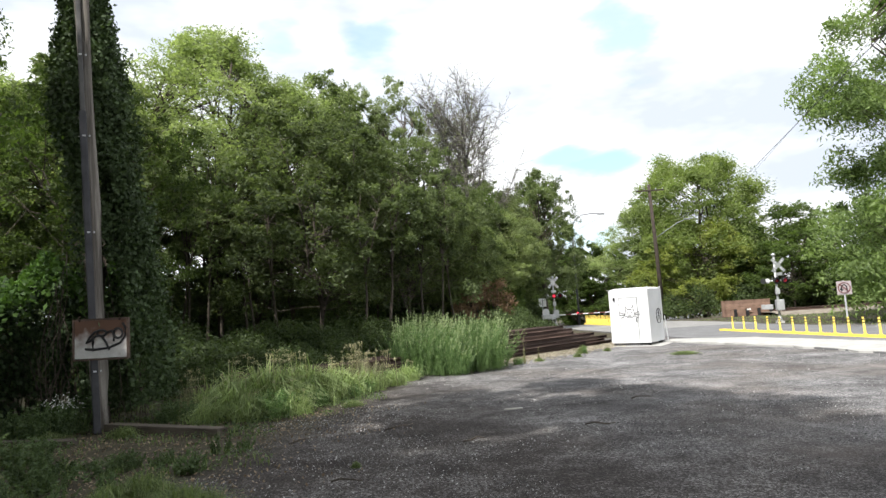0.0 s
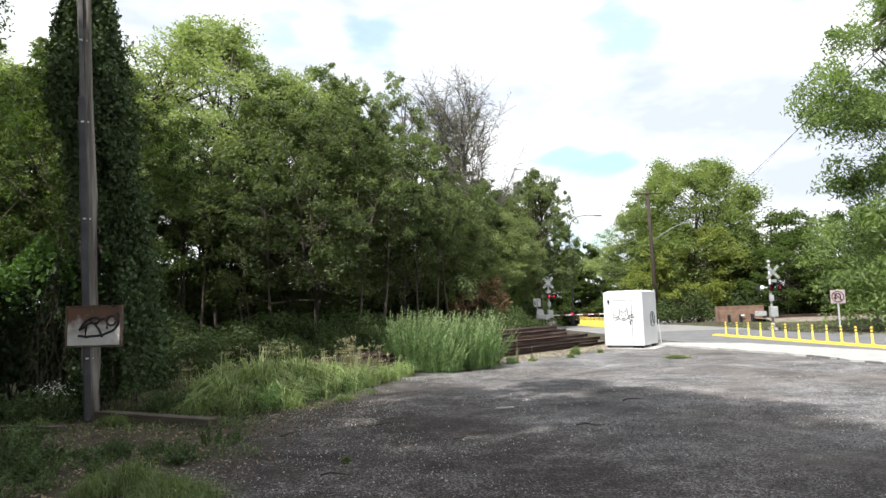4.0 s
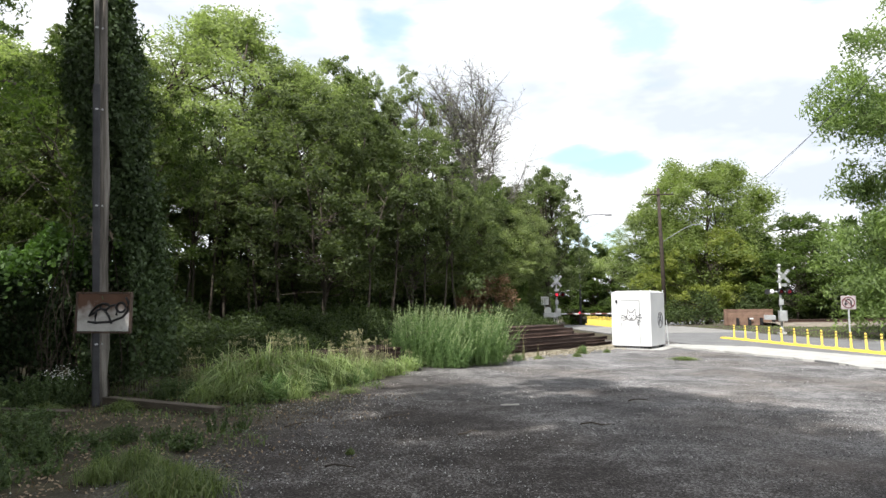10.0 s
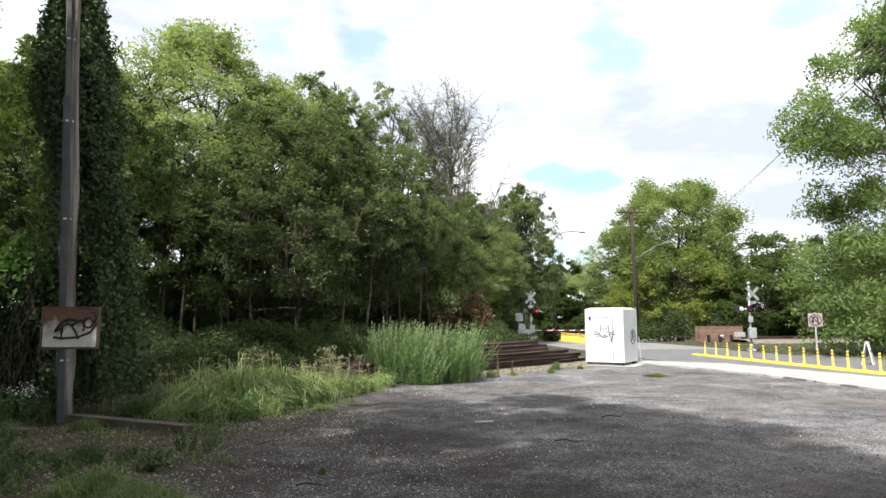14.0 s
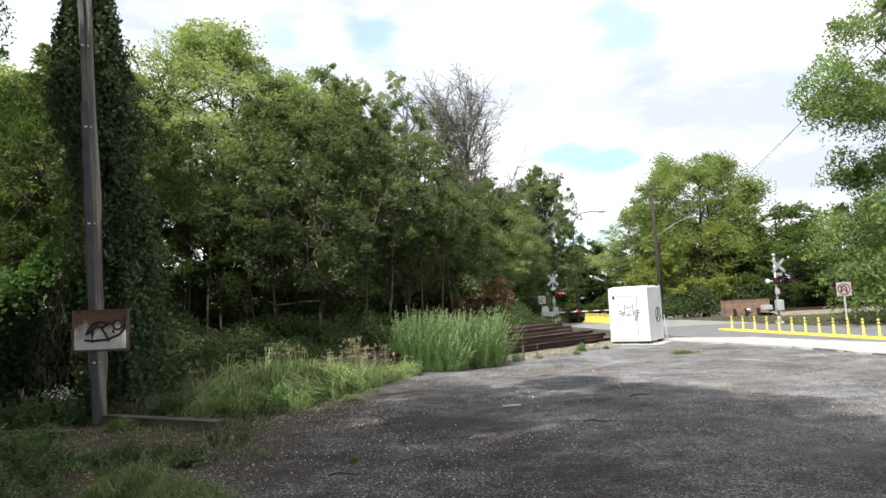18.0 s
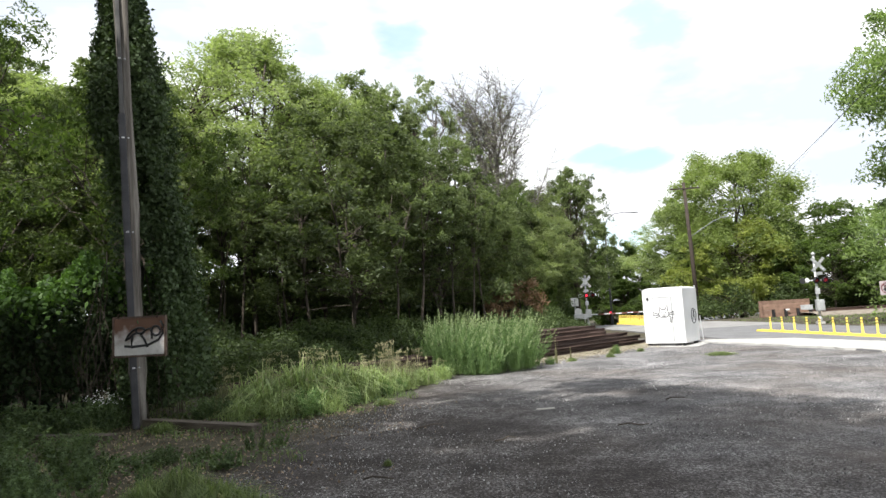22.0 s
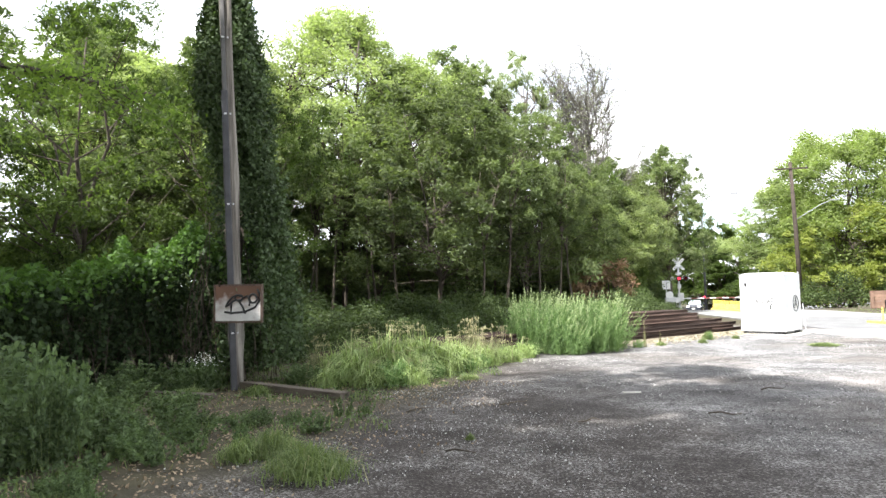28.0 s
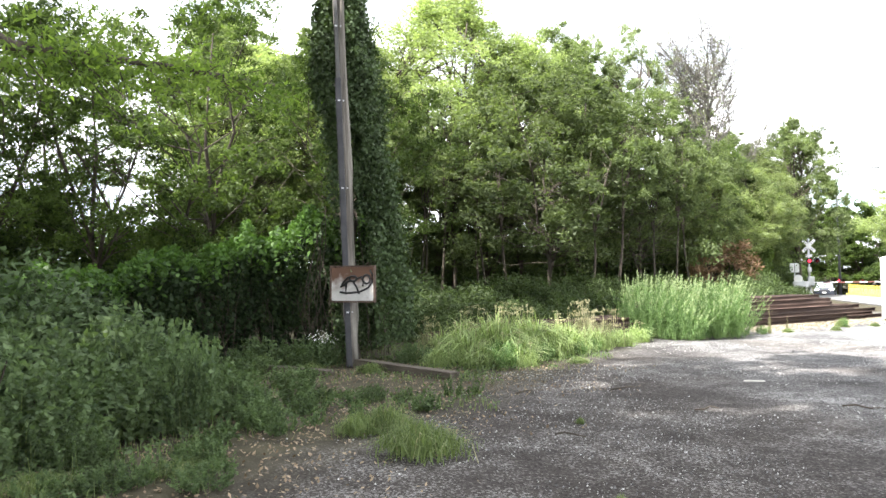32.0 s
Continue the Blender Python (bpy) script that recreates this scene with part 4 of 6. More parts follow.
PLUME = leaf_mat("seed_plume", (0.16, 0.21, 0.10), (0.36, 0.43, 0.24), 0.3)
BUSH = leaf_mat("bush_leaf", (0.038, 0.076, 0.03), (0.19, 0.285, 0.115), 0.36)
weed_clump(71, 260, 1.42, 0.78, BUSH, 0.11, 0.011, 130, "tall bright green bushy weed with feathery plumes", pose(-0.75, 18.9, 0), "tall_weed", PLUME, 0.6, rise=1.7, blade=240)
weed_clump(72, 260, 1.36, 0.8, BUSH, 0.11, 0.011, 130, "tall bright green bushy weed with feathery plumes", pose(0.65, 19.2, 0), "tall_weed", PLUME, 0.6, rise=1.7, blade=240)
weed_clump(73, 110, 0.95, 0.45, BUSH, 0.12, 0.014, 90, "tall bright green bushy weed with feathery plumes", pose(-0.1, 18.3, 0), "tall_weed", PLUME, 0.6, rise=1.7, blade=240)


def grass_tuft(seed, n, height, spread, mat, label, m, dry=0, heads=0):
    rng = np.random.default_rng(seed)
    t = thing("grass_tuft", m, label, "grass", "grass at the yard's edge")
    b = np.stack([rng.normal(size=n) * spread * 0.5, rng.normal(size=n) * spread * 0.5, np.zeros(n)], 1)
    wide = 0.026 if height > 0.8 else 0.014 if height > 0.5 else 0.009
    far = np.minimum(np.hypot(b[:, 0], b[:, 1]) / spread, 1.2)
    part("blade", raw_mesh("blade", blades(b, height * (1.15 - 0.6 * far), wide, 1.3, rng, 1.0), 4), mat, t, kind="stuff")
    if dry:
        b = np.stack([rng.normal(size=dry) * spread * 0.5, rng.normal(size=dry) * spread * 0.5, np.zeros(dry)], 1)
        part("dry_blade", raw_mesh("dry_blade", blades(b, height * 0.9, 0.008, 1.0, rng, 0.9), 4), GRASS_DRY, t, "straw-coloured dry blades", kind="stuff")
    if heads:
        # thin stalks that rise above the blades and nod over, a bristly head along the last hand's width
        b = np.stack([rng.normal(size=heads) * spread * 0.5, rng.normal(size=heads) * spread * 0.5, np.zeros(heads)], 1)
        way = unit(rng.normal(size=(heads, 3)) * (1, 1, 0)) * height * rng.uniform(0.15, 0.45, (heads, 1))
        tall = np.array((0, 0, 1.0)) * height * rng.uniform(0.8, 1.15, (heads, 1))
        p1, p2 = b + tall + way * 0.5, b + tall * 0.98 + way * 1.4
        sd = unit(np.cross(way, (0, 0, 1.0))) * 0.006
        part("seed_stalk", raw_mesh("seed_stalk", np.concatenate([np.stack([b - sd, b + sd, p1 + sd, p1 - sd], 1), np.stack([p1 - sd, p1 + sd, p2 + sd, p2 - sd], 1)]).reshape(-1, 3), 4), GRASS_DRY, t, kind="stuff")
        k = np.repeat(np.arange(heads), 22)
        f = rng.uniform(0, 1, (len(k), 1))
        part("seed_head", raw_mesh("seed_head", leaves(p1[k] * (1 - f) + p2[k] * f + rng.normal(size=(len(k), 3)) * 0.013, 0.05, 0.016, 0.6, 0, rng), 4), GRASS_DRY, t, "bristly pale seed heads", kind="stuff")
    return t


G_LABEL = "long green grass with dry seed heads at the gravel's edge"
tall_grass = grass_tuft(81, 460, 1.02, 0.55, GRASS_TALL, G_LABEL, pose(-3.7, 13.6, 0), 24, 5)
low_grass = grass_tuft(82, 800, 0.36, 0.4, GRASS, "low tuft of fresh green grass on gravelly soil", pose(-2.5, 6.25, 0), 20)
brown_grass = grass_tuft(83, 420, 0.72, 0.5, GRASS_BROWN, "clump of brown dry grass beside the rail stack", pose(-2.2, 16.3, 0), 60, 12)
for x, y, k, kz in ((-4.4, 13.3, 0.8, 0.8), (-3.1, 14.0, 0.9, 1.0), (-2.5, 14.9, 0.8, 0.75), (-4.9, 13.2, 0.6, 0.75), (-4.0, 14.1, 0.9, 1.1), (-3.4, 14.6, 0.9, 1.05), (-3.3, 13.0, 0.8, 0.62), (-4.6, 13.9, 0.7, 1.0),
                    (-1.5, 16.4, 0.5, 0.5), (-2.0, 15.6, 0.6, 0.65), (-3.6, 13.2, 0.8, 1.0), (-1.2, 17.4, 0.5, 0.5), (-2.7, 15.3, 0.6, 0.85), (-2.6, 14.0, 0.6, 0.75), (-4.1, 12.7, 0.7, 0.75), (-3.7, 12.2, 0.6, 0.5), (-3.0, 12.6, 0.5, 0.45), (-4.5, 12.2, 0.5, 0.45)):
    copy_thing(tall_grass, at_spot(x, y, RNG.uniform(0, 360), k, kz))
meadow = weed_clump(77, 70, 0.8, 0.5, BUSH, 0.11, 0.028, 40, "leafy green weed among the long grass", pose(-3.3, 12.4, 0) @ Matrix.Diagonal((0.6, 0.6, 0.6, 1)), "meadow_weed", None, 0.6, blade=40)
for x, y, k, kz in ((-3.0, 13.4, 0.6, 0.8), (-2.2, 14.6, 0.5, 0.6), (-3.9, 13.4, 0.5, 1.0), (-2.7, 13.5, 0.45, 0.75), (-4.5, 12.9, 0.45, 0.8), (-3.5, 12.9, 0.4, 0.6), (-2.4, 15.2, 0.45, 0.7), (-4.9, 12.7, 0.5, 0.6), (-2.0, 15.2, 0.5, 0.6), (-1.6, 17.0, 0.7, 0.7), (-2.9, 14.6, 0.6, 0.95), (-1.1, 18.0, 0.6, 0.6), (-5.3, 13.4, 0.7, 0.7), (1.9, 19.9, 0.4, 0.5), (4.35, 22.5, 0.22, 0.6)):
    copy_thing(meadow, at_spot(x, y, RNG.uniform(0, 360), k, kz))
for x, y, k, kz in ((-1.9, 17.2, 0.5, 1.0), (-2.5, 16.9, 0.5, 1.25), (-2.3, 16.6, 0.45, 1.3), (2.1, 20.1, 0.08, 0.9), (2.6, 20.7, 0.06, 0.5), (-5.1, 12.9, 0.4, 1.1)):
    copy_thing(brown_grass, at_spot(x, y, RNG.uniform(0, 360), k, kz))
for x, y, k, kz in ((-2.75, 6.5, 0.7, 0.9), (-3.25, 7.0, 0.7, 1.0), (-3.5, 6.8, 0.6, 0.8), (-4.4, 5.0, 0.6, 0.4), (-5.2, 4.2, 0.7, 0.5),
                    (3.9, 21.3, 0.3, 0.5), (4.3, 22.6, 0.4, 0.9), (6.8, 20.0, 0.9, 0.3), (2.6, 20.6, 0.35, 0.4), (5.2, 22.9, 0.3, 0.4), (-5.5, 11.2, 0.6, 0.6), (-6.6, 10.9, 0.7, 0.6),
                    (-2.0, 13.2, 0.5, 0.35), (-1.2, 7.9, 0.12, 0.25), (-0.5, 5.2, 0.14, 0.3)):
    copy_thing(low_grass, at_spot(x, y, RNG.uniform(0, 360), k, kz))
leafy = weed_clump(74, 52, 0.8, 0.5, LEAF_WEED, 0.085, 0.042, 56, "leafy grey-green weed in the shade", pose(-6.0, 5.9, 0), "leafy_weed", None, 0.7, blade=30, rise=0.1)
for x, y, k, kz in ((-6.9, 6.9, 1.2, 1.75), (-6.3, 5.4, 1.0, 1.3), (-7.8, 6.2, 1.3, 1.6), (-5.75, 6.65, 0.75, 1.5), (-5.5, 6.35, 0.5, 1.1), (-7.4, 5.2, 1.2, 1.4), (-6.0, 4.7, 0.9, 0.9), (-5.4, 4.75, 0.5, 0.6), (-5.9, 7.35, 0.7, 0.7),
                    (-5.2, 7.2, 0.6, 0.45), (-4.75, 6.75, 0.5, 0.4), (-6.5, 8.3, 0.7, 0.6), (-5.1, 8.2, 0.5, 0.4), (-7.4, 9.9, 0.8, 0.6), (-6.9, 11.3, 0.7, 0.75), (-7.9, 11.2, 0.9, 0.75), (-6.75, 11.9, 0.5, 0.7),
                    (-8.6, 7.8, 1.2, 1.15), (-8.9, 9.4, 1.0, 0.8), (-5.9, 9.3, 0.6, 0.45), (-8.6, 5.6, 1.4, 1.7), (-9.3, 6.6, 1.4, 1.6), (-5.2, 12.5, 0.6, 0.5), (-7.7, 7.5, 1.0, 1.0), (-4.6, 4.4, 0.4, 0.3), (-3.9, 4.7, 0.4, 0.25), (-4.4, 5.3, 0.35, 0.3), (-4.2, 8.6, 0.35, 0.3)):
    copy_thing(leafy, at_spot(x, y, RNG.uniform(0, 360), k, kz))
# low plants, thick and thin over the soil between the tall weeds and the gravel
low_weed = weed_clump(79, 16, 0.22, 0.2, LEAF_WEED, 0.06, 0.03, 22, "low leafy weed on dark soil", pose(-4.9, 7.6, 0), "low_weed", None, 0.8, blade=14)
for i in range(38):
    y = RNG.uniform(3.9, 9.6)
    x = 0.19 * y - 4.7 - RNG.uniform(0, 1) ** 1.2 * 2.6
    copy_thing(low_weed, at_spot(x, y, RNG.uniform(0, 360), RNG.uniform(0.4, 1.1), RNG.uniform(0.45, 1.2)))
make_shrub(75, 1.7, 2.1, LEAF_IVY, 7000, 0.15, "arching dark blue-green vine thicket", at_spot(-10.0, 7.8), "vine_thicket")
make_shrub(76, 1.5, 1.8, LEAF_IVY, 6000, 0.15, "arching dark blue-green vine thicket", at_spot(-10.6, 5.4), "vine_thicket")
fl = thing("white_wildflower", pose(-6.75, 11.6, 0), "white flowering weed at the foot of the pole", "flower")
pts = np.stack([RNG.normal(size=150) * 0.16, RNG.normal(size=150) * 0.12, 0.55 + RNG.normal(size=150) * 0.08], 1)
part("blossom", raw_mesh("blossom", leaves(pts, 0.035, 0.03, 0, 1.0), 4), PETAL, fl, "small white blossoms", kind="stuff")
stem = np.stack([pts * (0.3, 0.3, 0), pts * (0.3, 0.3, 0) + (0.006, 0, 0), pts + (0.004, 0, 0), pts], 1).reshape(-1, 3)
part("stalk", raw_mesh("stalk", stem, 4), LEAF_WEED, fl, kind="stuff")


def noise_field(x, y):
    return np.sin(x * 0.9 + y * 0.35) * 0.35 + np.sin(y * 1.5 - x * 0.5 + 2) * 0.3 + np.sin(x * 2.3 + y * 2.9) * 0.2


def spread_points(n, x0, x1, y0, y1, keep):
    p = np.stack([RNG.uniform(x0, x1, n), RNG.uniform(y0, y1, n)], 1)
    return p[keep(p[:, 0], p[:, 1])]


def verge(x, y):
    return x - 0.19 * y + 4.6 + 0.5 * np.sin(y * 1.3) + 0.35 * np.sin(y * 3.1 + x) < 0


p = spread_points(62000, -14, -0.5, 3.2, 15.5, lambda x, y: verge(x + 0.1, y) & (RNG.uniform(-0.15, 1.1, len(x)) < noise_field(x * 1.7, y * 1.7) + 0.16 * np.maximum(y - 9, 0)))
b = np.column_stack([p, np.zeros(len(p))])
tagged(part("ground_cover", raw_mesh("ground_cover", blades(b[::2], 0.11, 0.010, 0.9), 4), GRASS), "short sparse grass on the shaded soil", "grass", kind="stuff")
b2 = b[1::2] + (0, 0, 0.04)
b2[:, 2] += RNG.uniform(0, 0.07, len(b2))
tagged(part("creeping_weed", raw_mesh("creeping_weed", leaves(b2, 0.06, 0.04, 0, 1.2), 4), LEAF_WEED), "creeping broad-leaved weeds on the soil", "weed", kind="stuff")
p = spread_points(20000, -12, 3, 3.2, 13, lambda x, y: (x - 0.19 * y + 4.2 + np.sin(y * 2.3) * 0.5 + RNG.normal(size=len(x)) * 0.7 < 0))
b = np.column_stack([p, np.full(len(p), 0.016)])
tagged(part("leaf_litter", raw_mesh("leaf_litter", leaves(b, 0.05, 0.03, 0, 2.0), 4), LEAF_LITTER), "fallen dry leaves on the soil", "leaves", kind="stuff")


def stones(n, x0, x1, y0, y1, small, large, mat, label):
    """Loose stones: flattened, jittered eight-sided pieces."""
    p = spread_points(n, x0, x1, y0, y1, lambda x, y: ~verge(x + 0.4, y) & (noise_field(x, y) + 0.9 * noise_field(x * 2.6 + 3, y * 2.2 - x) > RNG.uniform(-0.35, 0.75, len(x))))
    k = len(p)
    size = small + (large - small) * RNG.uniform(0, 1, k) ** 4
    six = np.array([(1, 0, 0), (0, 1, 0), (-1, 0, 0), (0, -1, 0), (0, 0, 0.75), (0, 0, -0.6)], float)
    v = six[None] * RNG.uniform(0.6, 1.3, (k, 6, 1)) * size[:, None, None]
    a = RNG.uniform(0, 6.28, k)
    ca, sa = np.cos(a)[:, None], np.sin(a)[:, None]
    v = np.stack([v[..., 0] * ca - v[..., 1] * sa * 0.75, v[..., 0] * sa + v[..., 1] * ca * 0.75, v[..., 2]], -1)
    v += np.column_stack([p, size * 0.25])[:, None]
    tri = [(0, 1, 4), (1, 2, 4), (2, 3, 4), (3, 0, 4), (1, 0, 5), (2, 1, 5), (3, 2, 5), (0, 3, 5)]
    me = bpy.data.meshes.new("loose_gravel")
    faces = (np.array(tri)[None] + (np.arange(k) * 6)[:, None, None]).reshape(-1, 3)
    me.from_pydata(v.reshape(-1, 3), [], faces.tolist())
    return tagged(part("loose_gravel", me, mat), label, "gravel", kind="stuff")


def stone_mat():
    m = rough_mat("limestone_chips", ((0.2, 0.19, 0.18), (0.4, 0.39, 0.37)), 30, 0.9, 0.3, 80.0)
    n, l = m.node_tree.nodes, m.node_tree.links
    geo, ramp = n.new("ShaderNodeNewGeometry"), n.new("ShaderNodeValToRGB")
    e = ramp.color_ramp.elements
    e[0].color, e[1].color = (0.07, 0.068, 0.067, 1), (0.58, 0.57, 0.55, 1)
    mid = e.new(0.72)
    mid.color = (0.22, 0.217, 0.215, 1)
    l.new(geo.outputs["Random Per Island"], ramp.inputs["Fac"])
    l.new(ramp.outputs["Color"], n["Principled BSDF"].inputs["Base Color"])
    return m


STONE = stone_mat()
stones(60000, -5, 9, 3.4, 12, 0.004, 0.017, STONE, "loose grey and white stone chips in the yard")
stones(34000, -5, 12, 12, 23, 0.006, 0.017, STONE, "loose grey and white stone chips in the yard")
WHITE_CHIP = rough_mat("white_stone_chip", ((0.42, 0.41, 0.39), (0.66, 0.65, 0.62)), 30, 0.9, 0.3, 80.0)
stones(3200, -4.5, 3.5, 3.6, 11, 0.005, 0.015, WHITE_CHIP, "scattered pale limestone chips on dark soil")
stones(2600, -4.5, 1.5, 11, 17.5, 0.007, 0.017, WHITE_CHIP, "scattered pale limestone chips on dark soil")


p = np.stack([RNG.uniform(13.8, 34, 14000), RNG.uniform(20, 44, 14000)], 1)
p = p[(p[:, 0] > 17.0 - 0.125 * (p[:, 1] - 30)) & (noise_field(p[:, 0], p[:, 1]) > -0.15)]
b = np.column_stack([p, np.zeros(len(p))])
tagged(part("verge_grass", raw_mesh("verge_grass", blades(b, 0.12, 0.02, 0.8), 4), GRASS), "short grass on the verge beyond the road", "grass", kind="stuff")
leaf_bush = make_shrub(78, 0.75, 1.15, LEAF_WEED, 2600, 0.10, "leafy wild bush among the weeds", at_spot(-6.6, 7.0), "wild_bush")
for x, y, a, k, kz in ((-7.5, 6.0, 40, 1.0, 1.2), (-8.4, 6.9, 100, 1.1, 1.1), (-6.2, 5.2, 200, 0.8, 0.9), (-7.4, 8.2, 300, 0.9, 0.8), (-8.8, 5.0, 10, 1.2, 1.3), (-6.9, 6.3, 150, 0.9, 1.0), (-5.9, 6.0, 260, 0.6, 0.7), (-8.1, 7.6, 70, 1.0, 1.0), (-7.0, 5.0, 330, 0.9, 1.1), (-9.4, 6.2, 20, 1.2, 1.5), (-5.5, 7.3, 190, 0.45, 0.5)):
    copy_thing(leaf_bush, at_spot(x, y, a, k, kz))


# ---- the yard's things ----
def line_art(parent, strokes, w, y, mat, name, label):
    """Thin raised strokes of paint on a face that looks to -y."""
    for s in strokes:
        bm = tube([(x, y, z) for x, z in s], w, 4)
        part(name, bm, mat, parent, label)


def arc(cx, cz, rx, rz, a0, a1, n=14):
    return [(cx + rx * math.cos(radians(a0 + (a1 - a0) * i / n)), cz + rz * math.sin(radians(a0 + (a1 - a0) * i / n))) for i in range(n + 1)]


PALE_WOOD = rough_mat("bleached_wood", ((0.45, 0.42, 0.37), (0.62, 0.6, 0.55)), 6, 0.85, 0.2, 40.0)
SEAL_GREY = rough_mat("grey_rubber", ((0.09, 0.09, 0.095), (0.16, 0.16, 0.165)), 20, 0.8, 0.1)


def signal_cabinet():
    m = Matrix.Translation((6.96, 25.3, 0)) @ Matrix.Rotation(radians(-34), 4, "Z")
    cab = thing("signal_cabinet", m, "white steel signal cabinet with black drawings, on short feet", "cabinet")
    w, d, h, z0 = 1.46, 1.62, 1.93, 0.1
    part("body", box(w, d, h, Matrix.Translation((0, 0, z0)), 0.012), WHITE_PAINT, cab)
    for sx, sy in ((-1, -1), (1, -1), (-1, 1), (1, 1)):
        part("foot", box(0.1, 0.1, z0 + 0.02, Matrix.Translation((sx * (w / 2 - 0.1), sy * (d / 2 - 0.1), -0.01))), BLACK_PAINT, cab)
    for k in range(7):
        part("cable", tube([(0.34 + 0.05 * k, -d / 2 + 0.05, 0), (0.34 + 0.05 * k, -d / 2 + 0.05, z0)], 0.016, 6), BLACK_PAINT, cab)
    for k in range(5):
        part("cable", tube([(w / 2 - 0.05, 0.2 + 0.09 * k, 0), (w / 2 - 0.05, 0.2 + 0.09 * k, z0)], 0.018, 6), BLACK_PAINT, cab)
    lid = box(w + 0.01, d + 0.01, 0.05, Matrix.Translation((0, 0, z0 + h + 0.002)))
    for v in lid.verts:
        if v.co.z > z0 + h + 0.03:
            v.co.x *= 0.72
            v.co.y *= 0.9
            v.co.z += 0.015
    part("roof", lid, WHITE_PAINT, cab)
    for sx in (-1, 1):
        part("corner_trim", box(0.05, 0.012, h - 0.02, Matrix.Translation((sx * (w / 2 - 0.03), -d / 2 - 0.007, z0 + 0.01)), 0.003), WHITE_PAINT, cab)
    door = part("door", box(0.66, 0.025, 1.55, Matrix.Translation((-0.02, -d / 2 - 0.0135, z0 + 0.08)), 0.006), WHITE_PAINT, cab)
    for x, z, w2, h2 in ((-0.36, z0 + 0.07, 0.012, 1.58), (0.32, z0 + 0.07, 0.012, 1.58), (-0.02, z0 + 1.64, 0.69, 0.012)):
        part("door_seal", box(w2, 0.01, h2, Matrix.Translation((x, -d / 2 - 0.006, z))), SEAL_GREY, door, "dark rubber seal")
    for z in (0.3, 0.9, 1.5):
        part("hinge", tube([(-0.365, -d / 2 - 0.02, z), (-0.365, -d / 2 - 0.02, z + 0.12)], 0.014, 8), WHITE_PAINT, door)
    part("door_handle", box(0.03, 0.05, 0.16, Matrix.Translation((0.27, -d / 2 - 0.05, 0.84)), 0.006), BLACK_PAINT, door)
    part("vent", box(0.06, 0.05, 0.12, Matrix.Translation((-0.53, -d / 2 - 0.03, z0 + 1.55)), 0.01), BLACK_PAINT, cab, "small black lamp hood")
    for sx, sy in ((1, 1), (1, -1), (-1, 1)):
        part("lifting_lug", tube([(sx * (w / 2 - 0.03), sy * (d / 2 - 0.05), z0 + h), (sx * (w / 2 - 0.03), sy * (d / 2 - 0.05), z0 + h + 0.09)], 0.02, 8), ALUMINIUM, cab)
    for x in np.arange(-0.6, 0.62, 0.075):
        part("skirt_slat", box(0.05, 0.02, z0, Matrix.Translation((x, -d / 2 + 0.06, 0.0))), SEAL_GREY, cab)
    # a cat's face in black spray paint
    y, cx, cz = -d / 2 - 0.03, 0.0, 1.22
    cat = [arc(cx, cz, 0.2, 0.17, 150, 390), [(-0.17, cz + 0.1), (-0.16, cz + 0.33), (-0.07, cz + 0.17)], [(-0.07, cz + 0.17), (0.07, cz + 0.18)],
           [(0.07, cz + 0.18), (0.17, cz + 0.36), (0.17, cz + 0.1)], [(-0.09, cz + 0.07), (-0.08, cz + 0.02)], [(0.08, cz + 0.08), (0.09, cz + 0.02)],
           arc(-0.03, cz - 0.07, 0.035, 0.04, 180, 360), arc(0.04, cz - 0.07, 0.035, 0.04, 180, 360), [(0, cz - 0.02), (0.02, cz - 0.06)],
           [(-0.2, cz - 0.02), (-0.42, cz + 0.07)], [(-0.21, cz - 0.06), (-0.44, cz - 0.05)], [(-0.2, cz - 0.1), (-0.36, cz - 0.17)],
           [(0.2, cz + 0.0), (0.42, cz + 0.09)], [(0.21, cz - 0.05), (0.45, cz - 0.03)], [(0.2, cz - 0.09), (0.38, cz - 0.2)]]
    cat = [[(x * 0.88 + 0.02, (z - cz) * 0.88 + cz - 0.06) for x, z in s] for s in cat]
    line_art(cab, cat, 0.0125, y, BLACK_PAINT, "drawn_stroke", "black spray-painted stroke")
    # a ringed mark on the side face
    ring = part("ringed_mark", tube([(w / 2 + 0.006, y2, z2) for y2, z2 in arc(0.25, 1.02, 0.27, 0.27, 0, 360, 28)], 0.016, 4, None, False), BLACK_PAINT, cab, "black sprayed ring with strokes")
    for a, b in (((0.25, 1.25), (0.12, 0.86)), ((0.25, 1.25), (0.38, 0.86)), ((0.18, 1.0), (0.33, 1.02))):
        part("drawn_stroke", tube([(w / 2 + 0.006, *a), (w / 2 + 0.006, *b)], 0.014, 4), BLACK_PAINT, ring)
    return cab


signal_cabinet()
tagged(part("leaning_board", box(0.035, 0.02, 1.0, bevel=0.005), ALUMINIUM, m=pose(8.1, 25.42, 0.0, 0, -4, -34)), "thin pale board leaning on the cabinet", "board")
tagged(part("cabinet_pad", box(2.3, 2.3, 0.06, bevel=0.01), CONCRETE, m=pose(6.95, 25.3, -0.055, 0, 0, -32)), "low concrete pad under the cabinet", "pavement", kind="structure")


